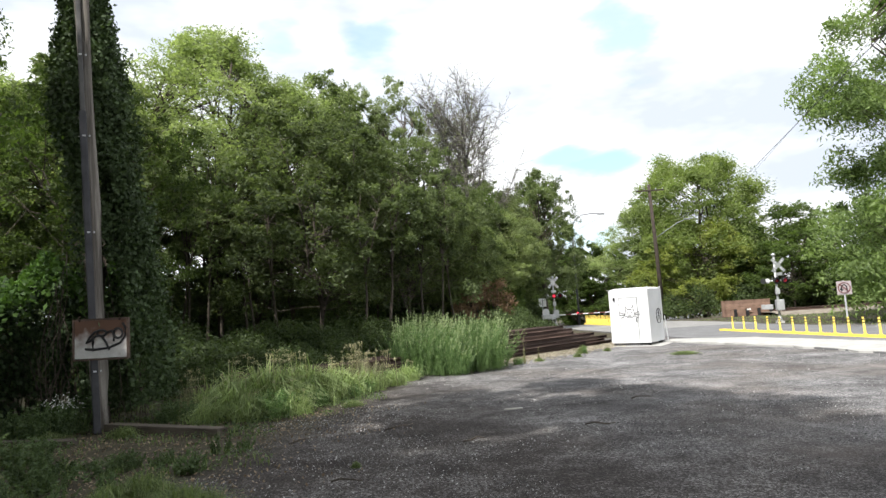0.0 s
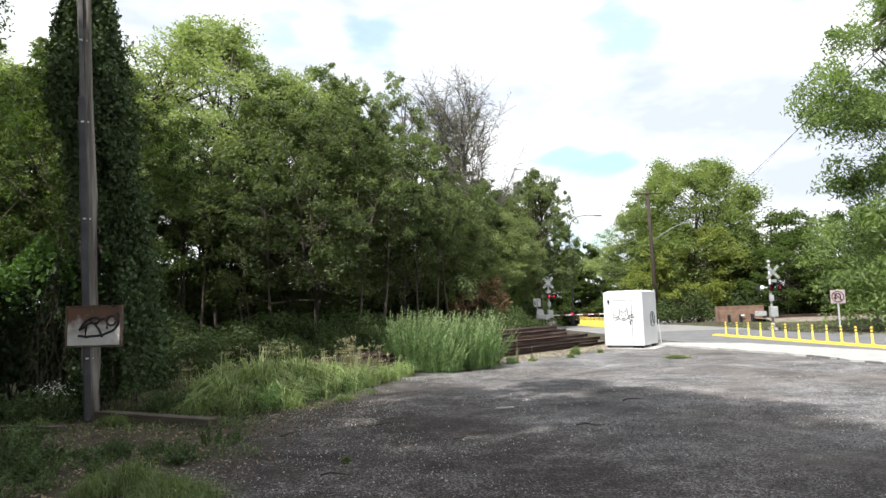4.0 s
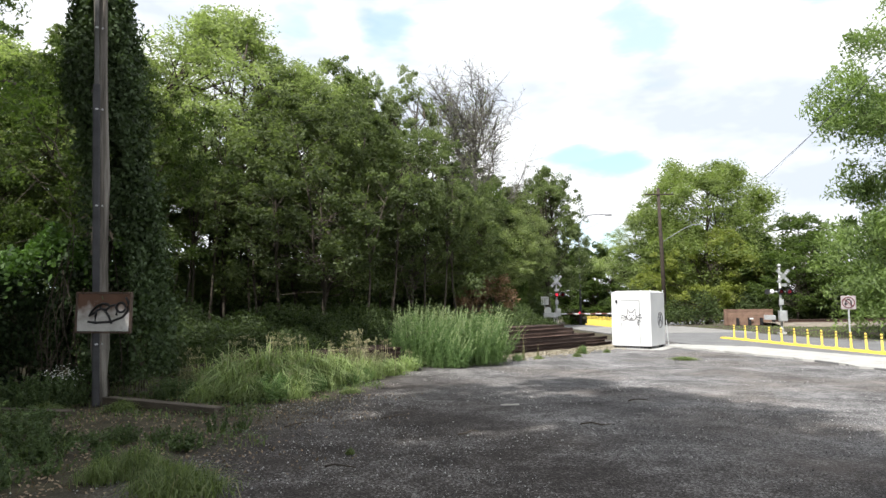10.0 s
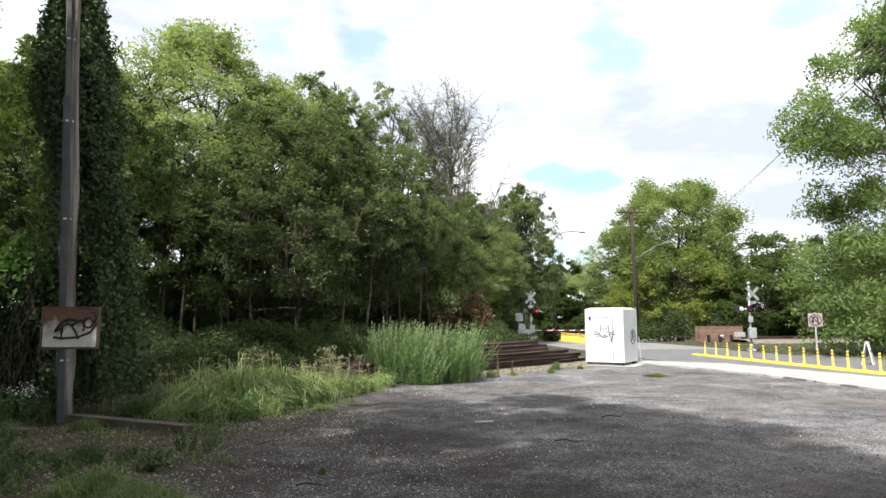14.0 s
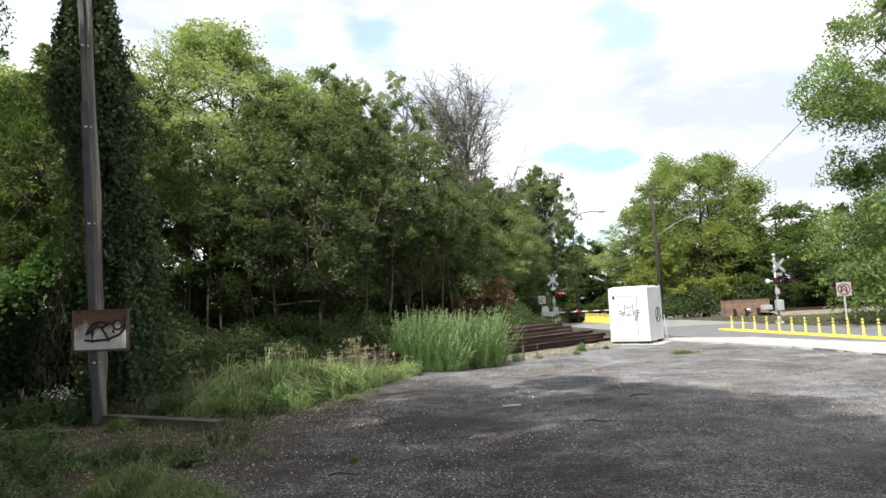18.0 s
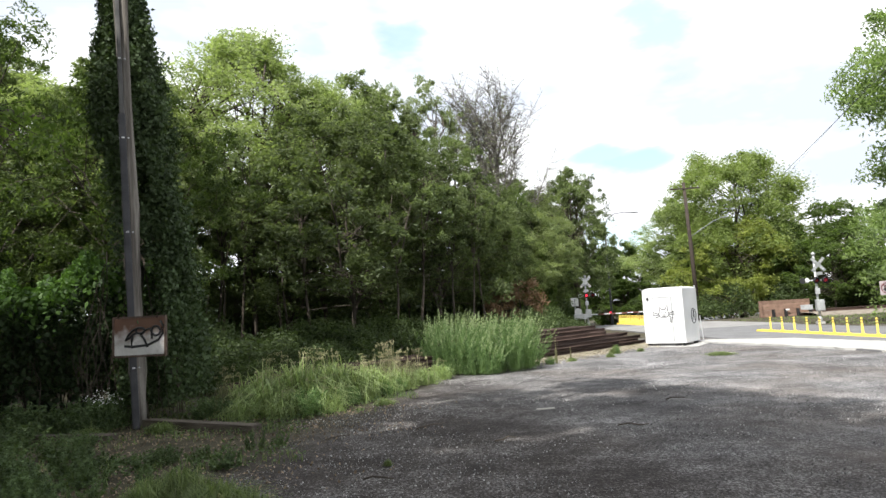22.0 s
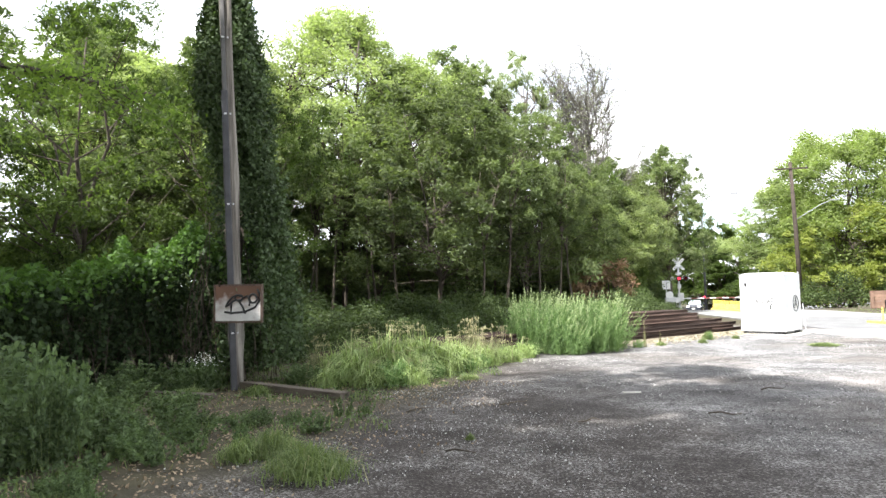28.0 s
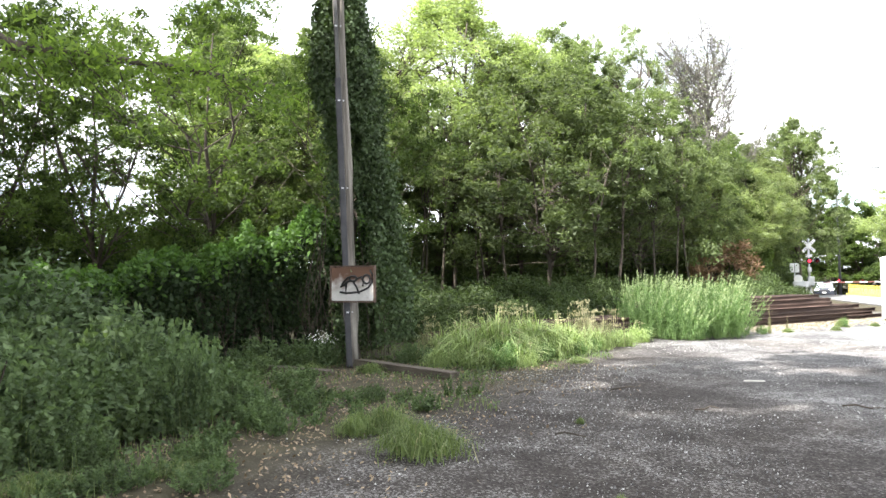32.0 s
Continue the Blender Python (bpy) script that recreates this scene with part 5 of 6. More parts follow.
def board_mat():
    """White painted metal, rusted brown from its upper edge down."""
    m = rough_mat("rusted_white_sheet", ((0.36, 0.35, 0.33), (0.62, 0.61, 0.59)), 3.0, 0.6, 0.15, 40.0)
    n, l = m.node_tree.nodes, m.node_tree.links
    bsdf = n["Principled BSDF"]
    base = bsdf.inputs["Base Color"].links[0].from_socket
    tc, sep, nz = n.new("ShaderNodeTexCoord"), n.new("ShaderNodeSeparateXYZ"), n.new("ShaderNodeTexNoise")
    nz.inputs["Scale"].default_value, nz.inputs["Detail"].default_value = 4.5, 7.0
    l.new(tc.outputs["Object"], sep.inputs[0])
    l.new(tc.outputs["Object"], nz.inputs["Vector"])
    add = n.new("ShaderNodeMath")
    add.operation = "MULTIPLY_ADD"
    add.inputs[1].default_value = 0.85
    l.new(nz.outputs["Fac"], add.inputs[0])
    l.new(sep.outputs[2], add.inputs[2])
    ramp = n.new("ShaderNodeValToRGB")
    e = ramp.color_ramp.elements
    e[0].position, e[1].position = 0.62, 0.95
    mix = n.new("ShaderNodeMix")
    mix.data_type = "RGBA"
    mix.inputs["B"].default_value = (0.11, 0.055, 0.032, 1)
    l.new(add.outputs[0], ramp.inputs["Fac"])
    l.new(ramp.outputs["Color"], mix.inputs["Factor"])
    l.new(base, mix.inputs["A"])
    l.new(mix.outputs["Result"], bsdf.inputs["Base Color"])
    return m


def utility_pole():
    m = Matrix.Translation((-6.18, 11.8, 0)) @ Matrix.Rotation(radians(-1.75), 4, "Y")
    pole = thing("utility_pole", m, "weathered grey wooden utility pole with a dark conduit guard", "pole")
    bm = tube([(0, 0, -0.3), (0, 0, 1), (0.01, 0, 4), (0.0, 0, 8), (0, 0, 11.5)], [0.165, 0.158, 0.148, 0.13, 0.12], 24)
    part("shaft", bm, POLE_WOOD, pole)
    turn = Matrix.Rotation(radians(27.6), 4, "Z")
    dark = rough_mat("dark_conduit", ((0.022, 0.022, 0.026), (0.06, 0.06, 0.066)), 4, 0.5, 0.15)
    guard = part("conduit_guard", box(0.12, 0.075, 5.7, turn @ Matrix.Translation((-0.066, -0.135, 0.0)), 0.028), dark, pole, "dark grey plastic conduit guard")
    part("cable_run", box(0.075, 0.05, 4.6, turn @ Matrix.Translation((-0.06, -0.128, 5.7)), 0.02), rough_mat("grey_cable", ((0.06, 0.06, 0.06), (0.13, 0.125, 0.12)), 4, 0.7, 0.15), pole, "grey cables running up the pole")
    for z in (1.05, 3.48, 5.22, 6.72, 8.2):
        part("clamp", box(0.05, 0.012, 0.03, turn @ Matrix.Translation((-0.06, -0.178, z)), 0.003), ALUMINIUM, guard, "bright metal clamp")
        part("bolt", tube([turn @ Vector((0.03, -0.145, z + 0.015)), turn @ Vector((0.03, -0.175, z + 0.015))], 0.016, 8), ALUMINIUM, pole)
    return pole


utility_pole()


def tag_board():
    m = pose(-6.03, 11.545, 1.295, 0, 0.6, 3) @ Matrix.Diagonal((0.89, 1, 0.91, 1))
    b = thing("metal_sign_board", m, "rusted white metal board with scrawled black graffiti, fixed to the pole", "sign")
    part("panel", box(1.0, 0.05, 0.71, bevel=0.006), board_mat(), b)
    dark = rough_mat("rusty_frame", ((0.05, 0.035, 0.028), (0.12, 0.08, 0.06)), 12, 0.8, 0.3)
    for x in (-0.51, 0.51):
        part("frame_bar", box(0.035, 0.08, 0.75, Matrix.Translation((x, 0, -0.02)), 0.005), dark, b)
    for z in (-0.04, 0.712):
        part("frame_bar", box(1.04, 0.08, 0.03, Matrix.Translation((0, 0, z)), 0.005), dark, b)
    for x in (-0.4, 0.36):
        part("hook", tube([(x, -0.03, 0.70), (x, -0.05, 0.79), (x + 0.03, -0.03, 0.8)], 0.01, 6), dark, b)
    part("bracket", box(0.5, 0.1, 0.06, Matrix.Translation((-0.12, 0.06, 0.33)), 0.004), dark, b)
    y = -0.028
    strokes = [[(-0.29, 0.18), (-0.13, 0.16), (0.15, 0.18), (0.37, 0.27), (0.46, 0.39), (0.47, 0.55), (0.42, 0.64)],
               [(-0.27, 0.28), (-0.21, 0.39), (-0.12, 0.48), (-0.02, 0.52), (0.09, 0.5)], [(-0.26, 0.30), (-0.19, 0.33), (-0.12, 0.40), (-0.04, 0.42)], [(-0.13, 0.40), (-0.15, 0.28), (-0.14, 0.13)],
               [(0.02, 0.40), (0.1, 0.29), (0.165, 0.14)], arc(0.02, 0.465, 0.085, 0.055, 0, 360), arc(0.33, 0.45, 0.085, 0.09, 0, 360), [(0.04, 0.39), (0.12, 0.47), (0.21, 0.5), (0.26, 0.4), (0.25, 0.3)]]
    line_art(b, strokes, 0.023, y, BLACK_PAINT, "drawn_stroke", "black sprayed scrawl")
    return b


tag_board()


def rail_tie(m):
    t = box(2.6, 0.23, 0.16, None, 0.014)
    for v in t.verts:
        v.co.z += 0.012 * noise.noise(v.co * 3)
        v.co.y += 0.014 * noise.noise(v.co * 2.2 + Vector((5, 0, 0)))
    return tagged(part("railway_tie", t, TIE_WOOD, m=m), "old grey-brown wooden railway tie lying in the weeds", "timber")


rail_tie(pose(-4.87, 11.25, -0.025, 0, 0.5, -25))
rail_tie(pose(-7.3, 10.9, -0.06, 0, 0, -12))


def rail_mesh(length, k=1.0):
    """A steel rail: wide foot, thin web, rounded head."""
    half = [(0.07, 0), (0.07, 0.012), (0.02, 0.03), (0.009, 0.05), (0.009, 0.115), (0.033, 0.13), (0.035, 0.155), (0.026, 0.165)]
    prof = [(x * k, z * k) for x, z in half + [(-x, z) for x, z in half[::-1]]]
    bm = bmesh.new()
    ends = [[bm.verts.new((s, y, z)) for y, z in prof] for s in (-length / 2, length / 2)]
    n = len(prof)
    for k in range(n):
        bm.faces.new((ends[0][k], ends[0][(k + 1) % n], ends[1][(k + 1) % n], ends[1][k]))
    bm.faces.new(ends[0][::-1])
    bm.faces.new(ends[1])
    bmesh.ops.recalc_face_normals(bm, faces=bm.faces[:])
    me = bpy.data.meshes.new("rail")
    bm.to_mesh(me)
    bm.free()
    me.materials.append(RUST)
    return me


PILE_A, PILE_B = Vector((-3.9, 15.6, 0)), Vector((6.45, 26.6, 0))
PILE_DIR = (PILE_B - PILE_A).normalized()
PILE_TURN = math.degrees(math.atan2(PILE_DIR.y, PILE_DIR.x))
PILE_SIDE = Vector((-PILE_DIR.y, PILE_DIR.x, 0))
long_rail, short_rail = rail_mesh(14.2, 0.76), rail_mesh(7.2, 0.76)
R_PILE = random.Random(5)
for layer, (count, mesh, reach) in enumerate(((11, long_rail, 15.3), (11, long_rail, 15.0), (10, long_rail, 14.3), (10, long_rail, 13.9), (9, short_rail, 12.9), (8, short_rail, 12.6), (6, short_rail, 12.0))):
    for k in range(count):
        end = reach - R_PILE.uniform(0, 2.2 if layer < 3 else 0.9)
        half = 7.1 if mesh is long_rail else 3.6
        c = PILE_A + PILE_DIR * (end - half) + PILE_SIDE * (0.145 * k + 0.015 * layer + R_PILE.uniform(-0.05, 0.05))
        ob = part("rail", mesh, None, m=pose(c.x, c.y, 0.02 + 0.1265 * layer, 0, 0, PILE_TURN + R_PILE.uniform(-0.3, 0.3)))
        tagged(ob, "rusty steel rail in a stack beside the track", "rail", "stacked rails")
for k in range(5):
    c = PILE_A + PILE_DIR * (1.5 + 3.0 * k) + PILE_SIDE * 0.7
    tagged(part("timber_bearer", box(0.2, 1.9, 0.045), TIE_WOOD, m=pose(c.x, c.y, -0.025, 0, 0, PILE_TURN)), "flat timber bearer under the stacked rails", "timber")

STRAW = leaf_mat("dry_straw", (0.17, 0.14, 0.11), (0.46, 0.41, 0.33), 0.15, vary=0.6)
rng_straw = np.random.default_rng(91)
along, aside = rng_straw.uniform(4.6, 16.2, 6500), np.abs(rng_straw.normal(size=6500)) * 0.5
foot = np.array(PILE_A)[None] + np.array(PILE_DIR)[None] * along[:, None] - np.array(PILE_SIDE)[None] * (aside[:, None] + 0.02)
foot[:, 2] = 0.015 + rng_straw.uniform(0, 0.05, 6500) * (aside < 0.4)
tagged(part("dry_straw", raw_mesh("dry_straw", leaves(foot, 0.11, 0.022, 0.0, 1.0, rng_straw), 4), STRAW), "pale dry straw and bark litter along the stacked rails", "litter", kind="stuff")

# ---- the crossing ----
RED_GLOW = glow_mat("lit_red_lens", (0.9, 0.04, 0.07), 0.85)
RED_DIM = glow_mat("lit_red_lens_from_aside", (0.42, 0.03, 0.05), 0.1)
RED_DARK = rough_mat("unlit_red_lens", ((0.10, 0.008, 0.01), (0.16, 0.012, 0.015)), 5, 0.25, 0.02)
RED_FADED = rough_mat("faded_red_sheeting", ((0.13, 0.05, 0.042), (0.22, 0.09, 0.075)), 8, 0.6, 0.05)
SIGN_GREY = rough_mat("sign_back_aluminium", ((0.2, 0.215, 0.21), (0.3, 0.315, 0.31)), 5, 0.55, 0.03, metal=0.2)


def lens_ball(r, glow):
    """A lamp drum: one half of it shines red, the other is dark."""
    bm = bmesh.new()
    bmesh.ops.create_uvsphere(bm, u_segments=20, v_segments=12, radius=r)
    for face in bm.faces:
        face.smooth = True
        face.material_index = 0 if face.calc_center_median().y < 0 else 1
    me = bpy.data.meshes.new("lens")
    bm.to_mesh(me)
    bm.free()
    me.materials.append(glow)
    me.materials.append(RED_DARK)
    return me


LENS = lens_ball(0.1, RED_GLOW)
LENS_SIDE = lens_ball(0.1, RED_DIM)


def lamp_unit(parent, x, z, y=-0.12, r=0.128, lens=None):
    """A round black backplate with a hood; in it the turning lens drum. Without a lens: the bare back of a lamp that faces away."""
    at = Matrix.Translation((x, y, z))
    if not lens:
        part("lamp_housing", tube([at @ Vector((0, -0.1, 0)), at @ Vector((0, 0.0, 0)), at @ Vector((0, 0.14, 0))], [r * 0.55, r * 0.95, r], 16), WHITE_PAINT, parent, "pale back of a lamp that faces away")
        return None
    plate = part("backplate", disc(r * 1.4, 0.02, 24, at), BLACK_PAINT, parent)
    hood = bmesh.new()
    rings = []
    for yy in (-0.02, -0.26):
        rings.append([hood.verts.new(at @ Vector((math.cos(a) * r * 1.02, yy + (0.2 if math.sin(a) < -0.2 and yy < -0.1 else 0), math.sin(a) * r * 1.02))) for a in [2 * math.pi * k / 20 for k in range(20)]])
    for k in range(20):
        hood.faces.new((rings[0][k], rings[0][(k + 1) % 20], rings[1][(k + 1) % 20], rings[1][k]))
    part("hood", hood, BLACK_PAINT, plate)
    return part("lens", lens, None, parent, "red signal lens", at @ Matrix.Translation((0, -0.05, 0)))


def crossbuck(parent, z, y, mat, size=1.2, x=0.0):
    for s in (-1, 1):
        blade = part("crossbuck_blade", box(size, 0.018, 0.17 * size, Matrix.Translation((x, y - 0.012 * (s > 0), z)) @ Matrix.Rotation(radians(47 * s), 4, "Y") @ Matrix.Translation((0, 0, -0.085 * size)), 0.002), mat, parent)
        for k in (-0.34 * size, -0.22 * size, 0.22 * size, 0.34 * size):
            part("letter_bar", box(0.07, 0.004, 0.08, Matrix.Translation((x, y - 0.012 * (s > 0) - 0.012, z)) @ Matrix.Rotation(radians(47 * s), 4, "Y") @ Matrix.Translation((k, 0, -0.04))), SIGN_GREY if mat is SIGN_WHITE else ALUMINIUM, blade)


LENSES = []


def gate_signal(x, y, turn, label, arm, front):
    t = thing("crossing_signal", pose(x, y, 0, 0, 0, turn) @ Matrix.Diagonal((1, 1, 1, 1) if front else (0.9, 0.9, 0.97, 1)), label, "crossing signal", "signals at the crossing")
    part("post", tube([(0, 0, 0), (0, 0, 3.45)], [0.065, 0.06], 14), ALUMINIUM, t)
    part("post_cap", tube([(0, 0, 3.45), (0, 0, 3.5)], [0.075, 0.04], 14), ALUMINIUM, t)
    part("base", box(0.4, 0.4, 0.12, Matrix.Translation((0, 0, -0.02)), 0.02), CONCRETE, t)
    part("base_flange", tube([(0, 0, 0.1), (0, 0, 0.35)], [0.16, 0.09], 12), ALUMINIUM, t)
    crossbuck(t, 3.16 if front else 3.0, -0.085, SIGN_WHITE if front else SIGN_GREY, 1.02 if front else 0.92, 0.0 if front else 0.17)
    part("track_count_sign", box(0.36, 0.015, 0.16, Matrix.Translation((0.0 if front else 0.17, -0.08, 2.46)), 0.003), SIGN_WHITE if front else SIGN_GREY, t)
    part("lamp_arm", tube([(-0.44, 0, 2.2), (0.46, 0, 2.2)], 0.035, 10), ALUMINIUM, t)
    for s, x in ((-1, 0.0), (1, 0.44)):
        LENSES.append((lamp_unit(t, x, 2.2, lens=LENS if front else LENS_SIDE), s, front))
    lamp_unit(t, -0.42, 2.2, 0.02, 0.13)
    if not front:
        part("backplate", disc(0.15, 0.02, 24, Matrix.Translation((-0.66, 0.02, 2.2))), BLACK_PAINT, t)
    part("bell", tube([(-0.0, 0, 3.5), (0, 0, 3.56), (0, 0, 3.66)], [0.1, 0.12, 0.02], 14), ALUMINIUM, t)
    part("junction_box", box(0.22, 0.2, 0.3, Matrix.Translation((0, -0.12, 1.5)), 0.02), ALUMINIUM, t)
    part("gate_mechanism", box(0.4, 0.42, 0.55, Matrix.Translation((0.05, -0.1, 0.66)), 0.04), ALUMINIUM, t)
    part("counterweight", box(0.5, 0.06, 0.24, Matrix.Translation((-0.62, -0.32, 0.74)), 0.01), ALUMINIUM, t)
    part("counterweight", box(0.5, 0.06, 0.24, Matrix.Translation((-0.62, 0.12, 0.74)), 0.01), ALUMINIUM, t)
    if arm:
        a = part("gate_arm", box(arm, 0.03, 0.065, Matrix.Translation((arm / 2 + 0.2, -0.34, 0.8)), 0.004), SIGN_WHITE, t, "red and white striped gate arm")
        n = int(arm / 0.8)
        for k in range(n):
            part("red_stripe", box(0.4, 0.036, 0.069, Matrix.Translation((0.9 + 0.8 * k, -0.34, 0.798)), 0.0), RED_FADED, a)
        for k, q in enumerate((1.55, arm * 0.62, arm)):
            part("arm_lamp", tube([(q, -0.40, 0.92), (q, -0.28, 0.92)], 0.055, 14), RED_DARK if k else RED_GLOW, a, "small red lamp on the arm")
    return t


gate_signal(7.42, 48.0, 0, "railway crossing signal with white crossbuck, red lamps and lowered gate", 4.6, True)
gate_signal(16.6, 34.2, -12, "railway crossing signal with grey crossbuck and red lamps", 0, False)


def small_sign(x, y, turn):
    t = thing("small_sign_post", pose(x, y, 0, 0, 0, turn), "steel post with small white plates beside the crossing", "sign")
    part("post", tube([(0, 0, 0), (0, 0, 2.0)], 0.03, 8), ALUMINIUM, t)
    part("plate", box(0.5, 0.015, 0.55, Matrix.Translation((0, -0.04, 1.5)), 0.004), SIGN_WHITE, t)
    part("text_bar", box(0.03, 0.004, 0.42, Matrix.Translation((0, -0.051, 1.56))), BLACK_PAINT, t)
    part("round_plate", disc(0.24, 0.02, 20, Matrix.Translation((0.18, -0.04, 1.12))), SIGN_WHITE, t)
    part("equipment_box", box(0.85, 0.3, 0.34, Matrix.Translation((0.3, -0.1, 0.62)), 0.03), ALUMINIUM, t)
    part("box_leg", tube([(0.6, 0, 0), (0.6, 0, 0.64)], 0.03, 8), ALUMINIUM, t)
    return t


small_sign(6.2, 45.2, 0)


def median_strip(name, y0, y1, step, h):
    ys2 = np.linspace(y0, y1, 9)
    t = thing(name, pose(0, 0, 0), "yellow median kerb with flexible yellow posts on the road", "traffic divider", "median dividers")
    bm = bmesh.new()
    rows = []
    for y in ys2:
        x = median(y)
        rows.append([bm.verts.new((x + dx, y, z)) for dx, z in ((-0.16, 0.02), (-0.12, 0.1), (0.12, 0.1), (0.16, 0.02))])
    for a, b in zip(rows, rows[1:]):
        for k in range(3):
            bm.faces.new((a[k], b[k], b[k + 1], a[k + 1]))
    bm.faces.new(rows[0])
    bm.faces.new(rows[-1][::-1])
    bmesh.ops.recalc_face_normals(bm, faces=bm.faces[:])
    part("kerb", bm, YELLOW, t)
    y = y0 + 0.2
    post = tube([(0, 0, 0), (0, 0, 0.03), (0, 0, 0.035), (0, 0, h - 0.02), (0, 0, h)], [0.08, 0.07, 0.038, 0.036, 0.026], 12)
    me = bpy.data.meshes.new("flexible_post")
    post.to_mesh(me)
    post.free()
    me.materials.append(YELLOW)
    band = tube([(0, 0, 0), (0, 0, 0.045)], 0.041, 12)
    bme = bpy.data.meshes.new("reflective_band")
    band.to_mesh(bme)
    band.free()
    bme.materials.append(rough_mat("olive_reflector", ((0.16, 0.13, 0.03), (0.24, 0.2, 0.06)), 8, 0.3, 0.02))
    while y < y1:
        p = part("flexible_post", me, None, t, m=pose(median(y), y, 0.098, R_PILE.uniform(-2, 2), R_PILE.uniform(-2, 2), 0))
        for dz in (0.09, 0.19):
            part("reflective_band", bme, None, p, m=pose(0, 0, h - dz))
        y += step(y)
    return t


median_strip("median_divider", 17.2, 30.3, lambda y: 0.55 + 0.028 * (y - 17), 0.56)
median_strip("median_divider", 40.5, 49.0, lambda y: 0.24, 0.56)


RED_DULL = rough_mat("dull_red", ((0.10, 0.035, 0.04), (0.16, 0.05, 0.055)), 8, 0.5, 0.03)


def u_turn_sign():
    t = thing("no_u_turn_sign", pose(15.2, 26.0, 0, 0, 0, -24), "square white sign with a crossed-out turning arrow on a steel post", "road sign")
    part("post", box(0.06, 0.035, 1.9, Matrix.Translation((0, 0.03, -0.02)), 0.004), ALUMINIUM, t)
    # shade is put into the plate's colour: grey-pink instead of white
    part("plate", box(0.5, 0.012, 0.52, Matrix.Translation((0, -0.002, 1.34)), 0.004), rough_mat("shaded_sign_sheet", ((0.27, 0.235, 0.235), (0.38, 0.335, 0.335)), 5, 0.5, 0.03), t)
    for r, w, mat in ((0.2, 0.018, RED_DULL),):
        part("red_ring", tube([(x, -0.014, z) for x, z in arc(0, 1.6, r, r, 0, 360, 32)], w, 5, None, False), mat, t, "red ring")
    part("red_bar", box(0.38, 0.012, 0.035, Matrix.Translation((0, -0.022, 1.6)) @ Matrix.Rotation(radians(45), 4, "Y") @ Matrix.Translation((0, 0, -0.018))), RED_DULL, t, "red slanting bar")
    part("arrow", tube([(0.09, -0.012, 1.46), (0.09, -0.012, 1.62)] + [(x, -0.012, z) for x, z in arc(0, 1.62, 0.09, 0.1, 0, 180, 10)] + [(-0.09, -0.012, 1.56)], 0.022, 5), BLACK_PAINT, t, "black turning arrow")
    head = bmesh.new()
    v = [head.verts.new(p) for p in ((-0.16, -0.016, 1.57), (-0.02, -0.016, 1.57), (-0.09, -0.016, 1.46), (-0.16, -0.008, 1.57), (-0.02, -0.008, 1.57), (-0.09, -0.008, 1.46))]
    for f in ((0, 1, 2), (5, 4, 3), (0, 3, 4, 1), (1, 4, 5, 2), (2, 5, 3, 0)):
        head.faces.new([v[i] for i in f])
    part("arrow_head", head, BLACK_PAINT, t, "black arrow head")
    return t


u_turn_sign()


def sandwich_board(x, y, turn):
    t = thing("sandwich_board", pose(x, y, 0.0, 0, 0, turn), "white folding sign board on the verge", "sign")
    for s in (-1, 1):
        leaf = part("panel", box(0.5, 0.03, 0.85, Matrix.Translation((0, 0.18 * s, 0)) @ Matrix.Rotation(radians(11 * s), 4, "X"), 0.008), SIGN_WHITE, t)
    part("text_bar", box(0.3, 0.006, 0.05, Matrix.Translation((0, -0.118, 0.5)) @ Matrix.Rotation(radians(-11), 4, "X")), BLACK_PAINT, t)
    return t


sandwich_board(15.6, 23.6, 50)
sandwich_board(16.6, 22.2, 50)


def low_wall():
    t = thing("low_timber_wall", pose(20.1, 46.0, 0, 0, 0, 0), "low tan-brown timber wall under the trees", "wall")
    wood = rough_mat("tan_timber", ((0.14, 0.085, 0.062), (0.27, 0.175, 0.13)), 3, 0.85, 0.3, 30.0, per_object=0.12)
    for k in range(5):
        part("plank", box(3.3, 0.12, 0.21, Matrix.Translation((0, 0, 0.22 * k)), 0.012), wood, t)
    for k in range(5):
        part("post", box(0.16, 0.16, 0.5 if k else 0.95, Matrix.Translation((-1.6 + 0.8 * k, -0.15, 0)), 0.012), BLACK_PAINT if k else wood, t)
    part("white_label", box(0.25, 0.02, 0.1, Matrix.Translation((0.1, -0.24, 0.4))), SIGN_WHITE, t)
    return t


low_wall()


# ---- track, wires, far poles ----
bm = bmesh.new()
prof = ((-2.9, -0.05), (-1.5, 0.2), (1.5, 0.2), (2.6, -0.05))
rows = [[bm.verts.new((x, 45.2 + 0.05 * (x - 12) + dy, z * (1.0 if x > 15 else 0.06) )) for dy, z in prof] for x in np.arange(21, 70, 3.0)]
for a, b in zip(rows, rows[1:]):
    for k in range(3):
        bm.faces.new((a[k], b[k], b[k + 1], a[k + 1]))
BALLAST = rough_mat("tan_ballast", ((0.13, 0.11, 0.085), (0.28, 0.245, 0.2)), 3, 0.95, 0.6, 25.0)
tagged(part("track_bed", bm, BALLAST), "pale tan ballast bank of the railway", "ground", kind="structure")
for dy in (-0.72, 0.72):
    ob = part("track_rail", rail_mesh(46), None, m=pose(45, 46.85 + dy, 0.2, 0, 0, math.degrees(math.atan(0.05))))
    tagged(ob, "worn steel rail of the railway track", "rail", "track rails")


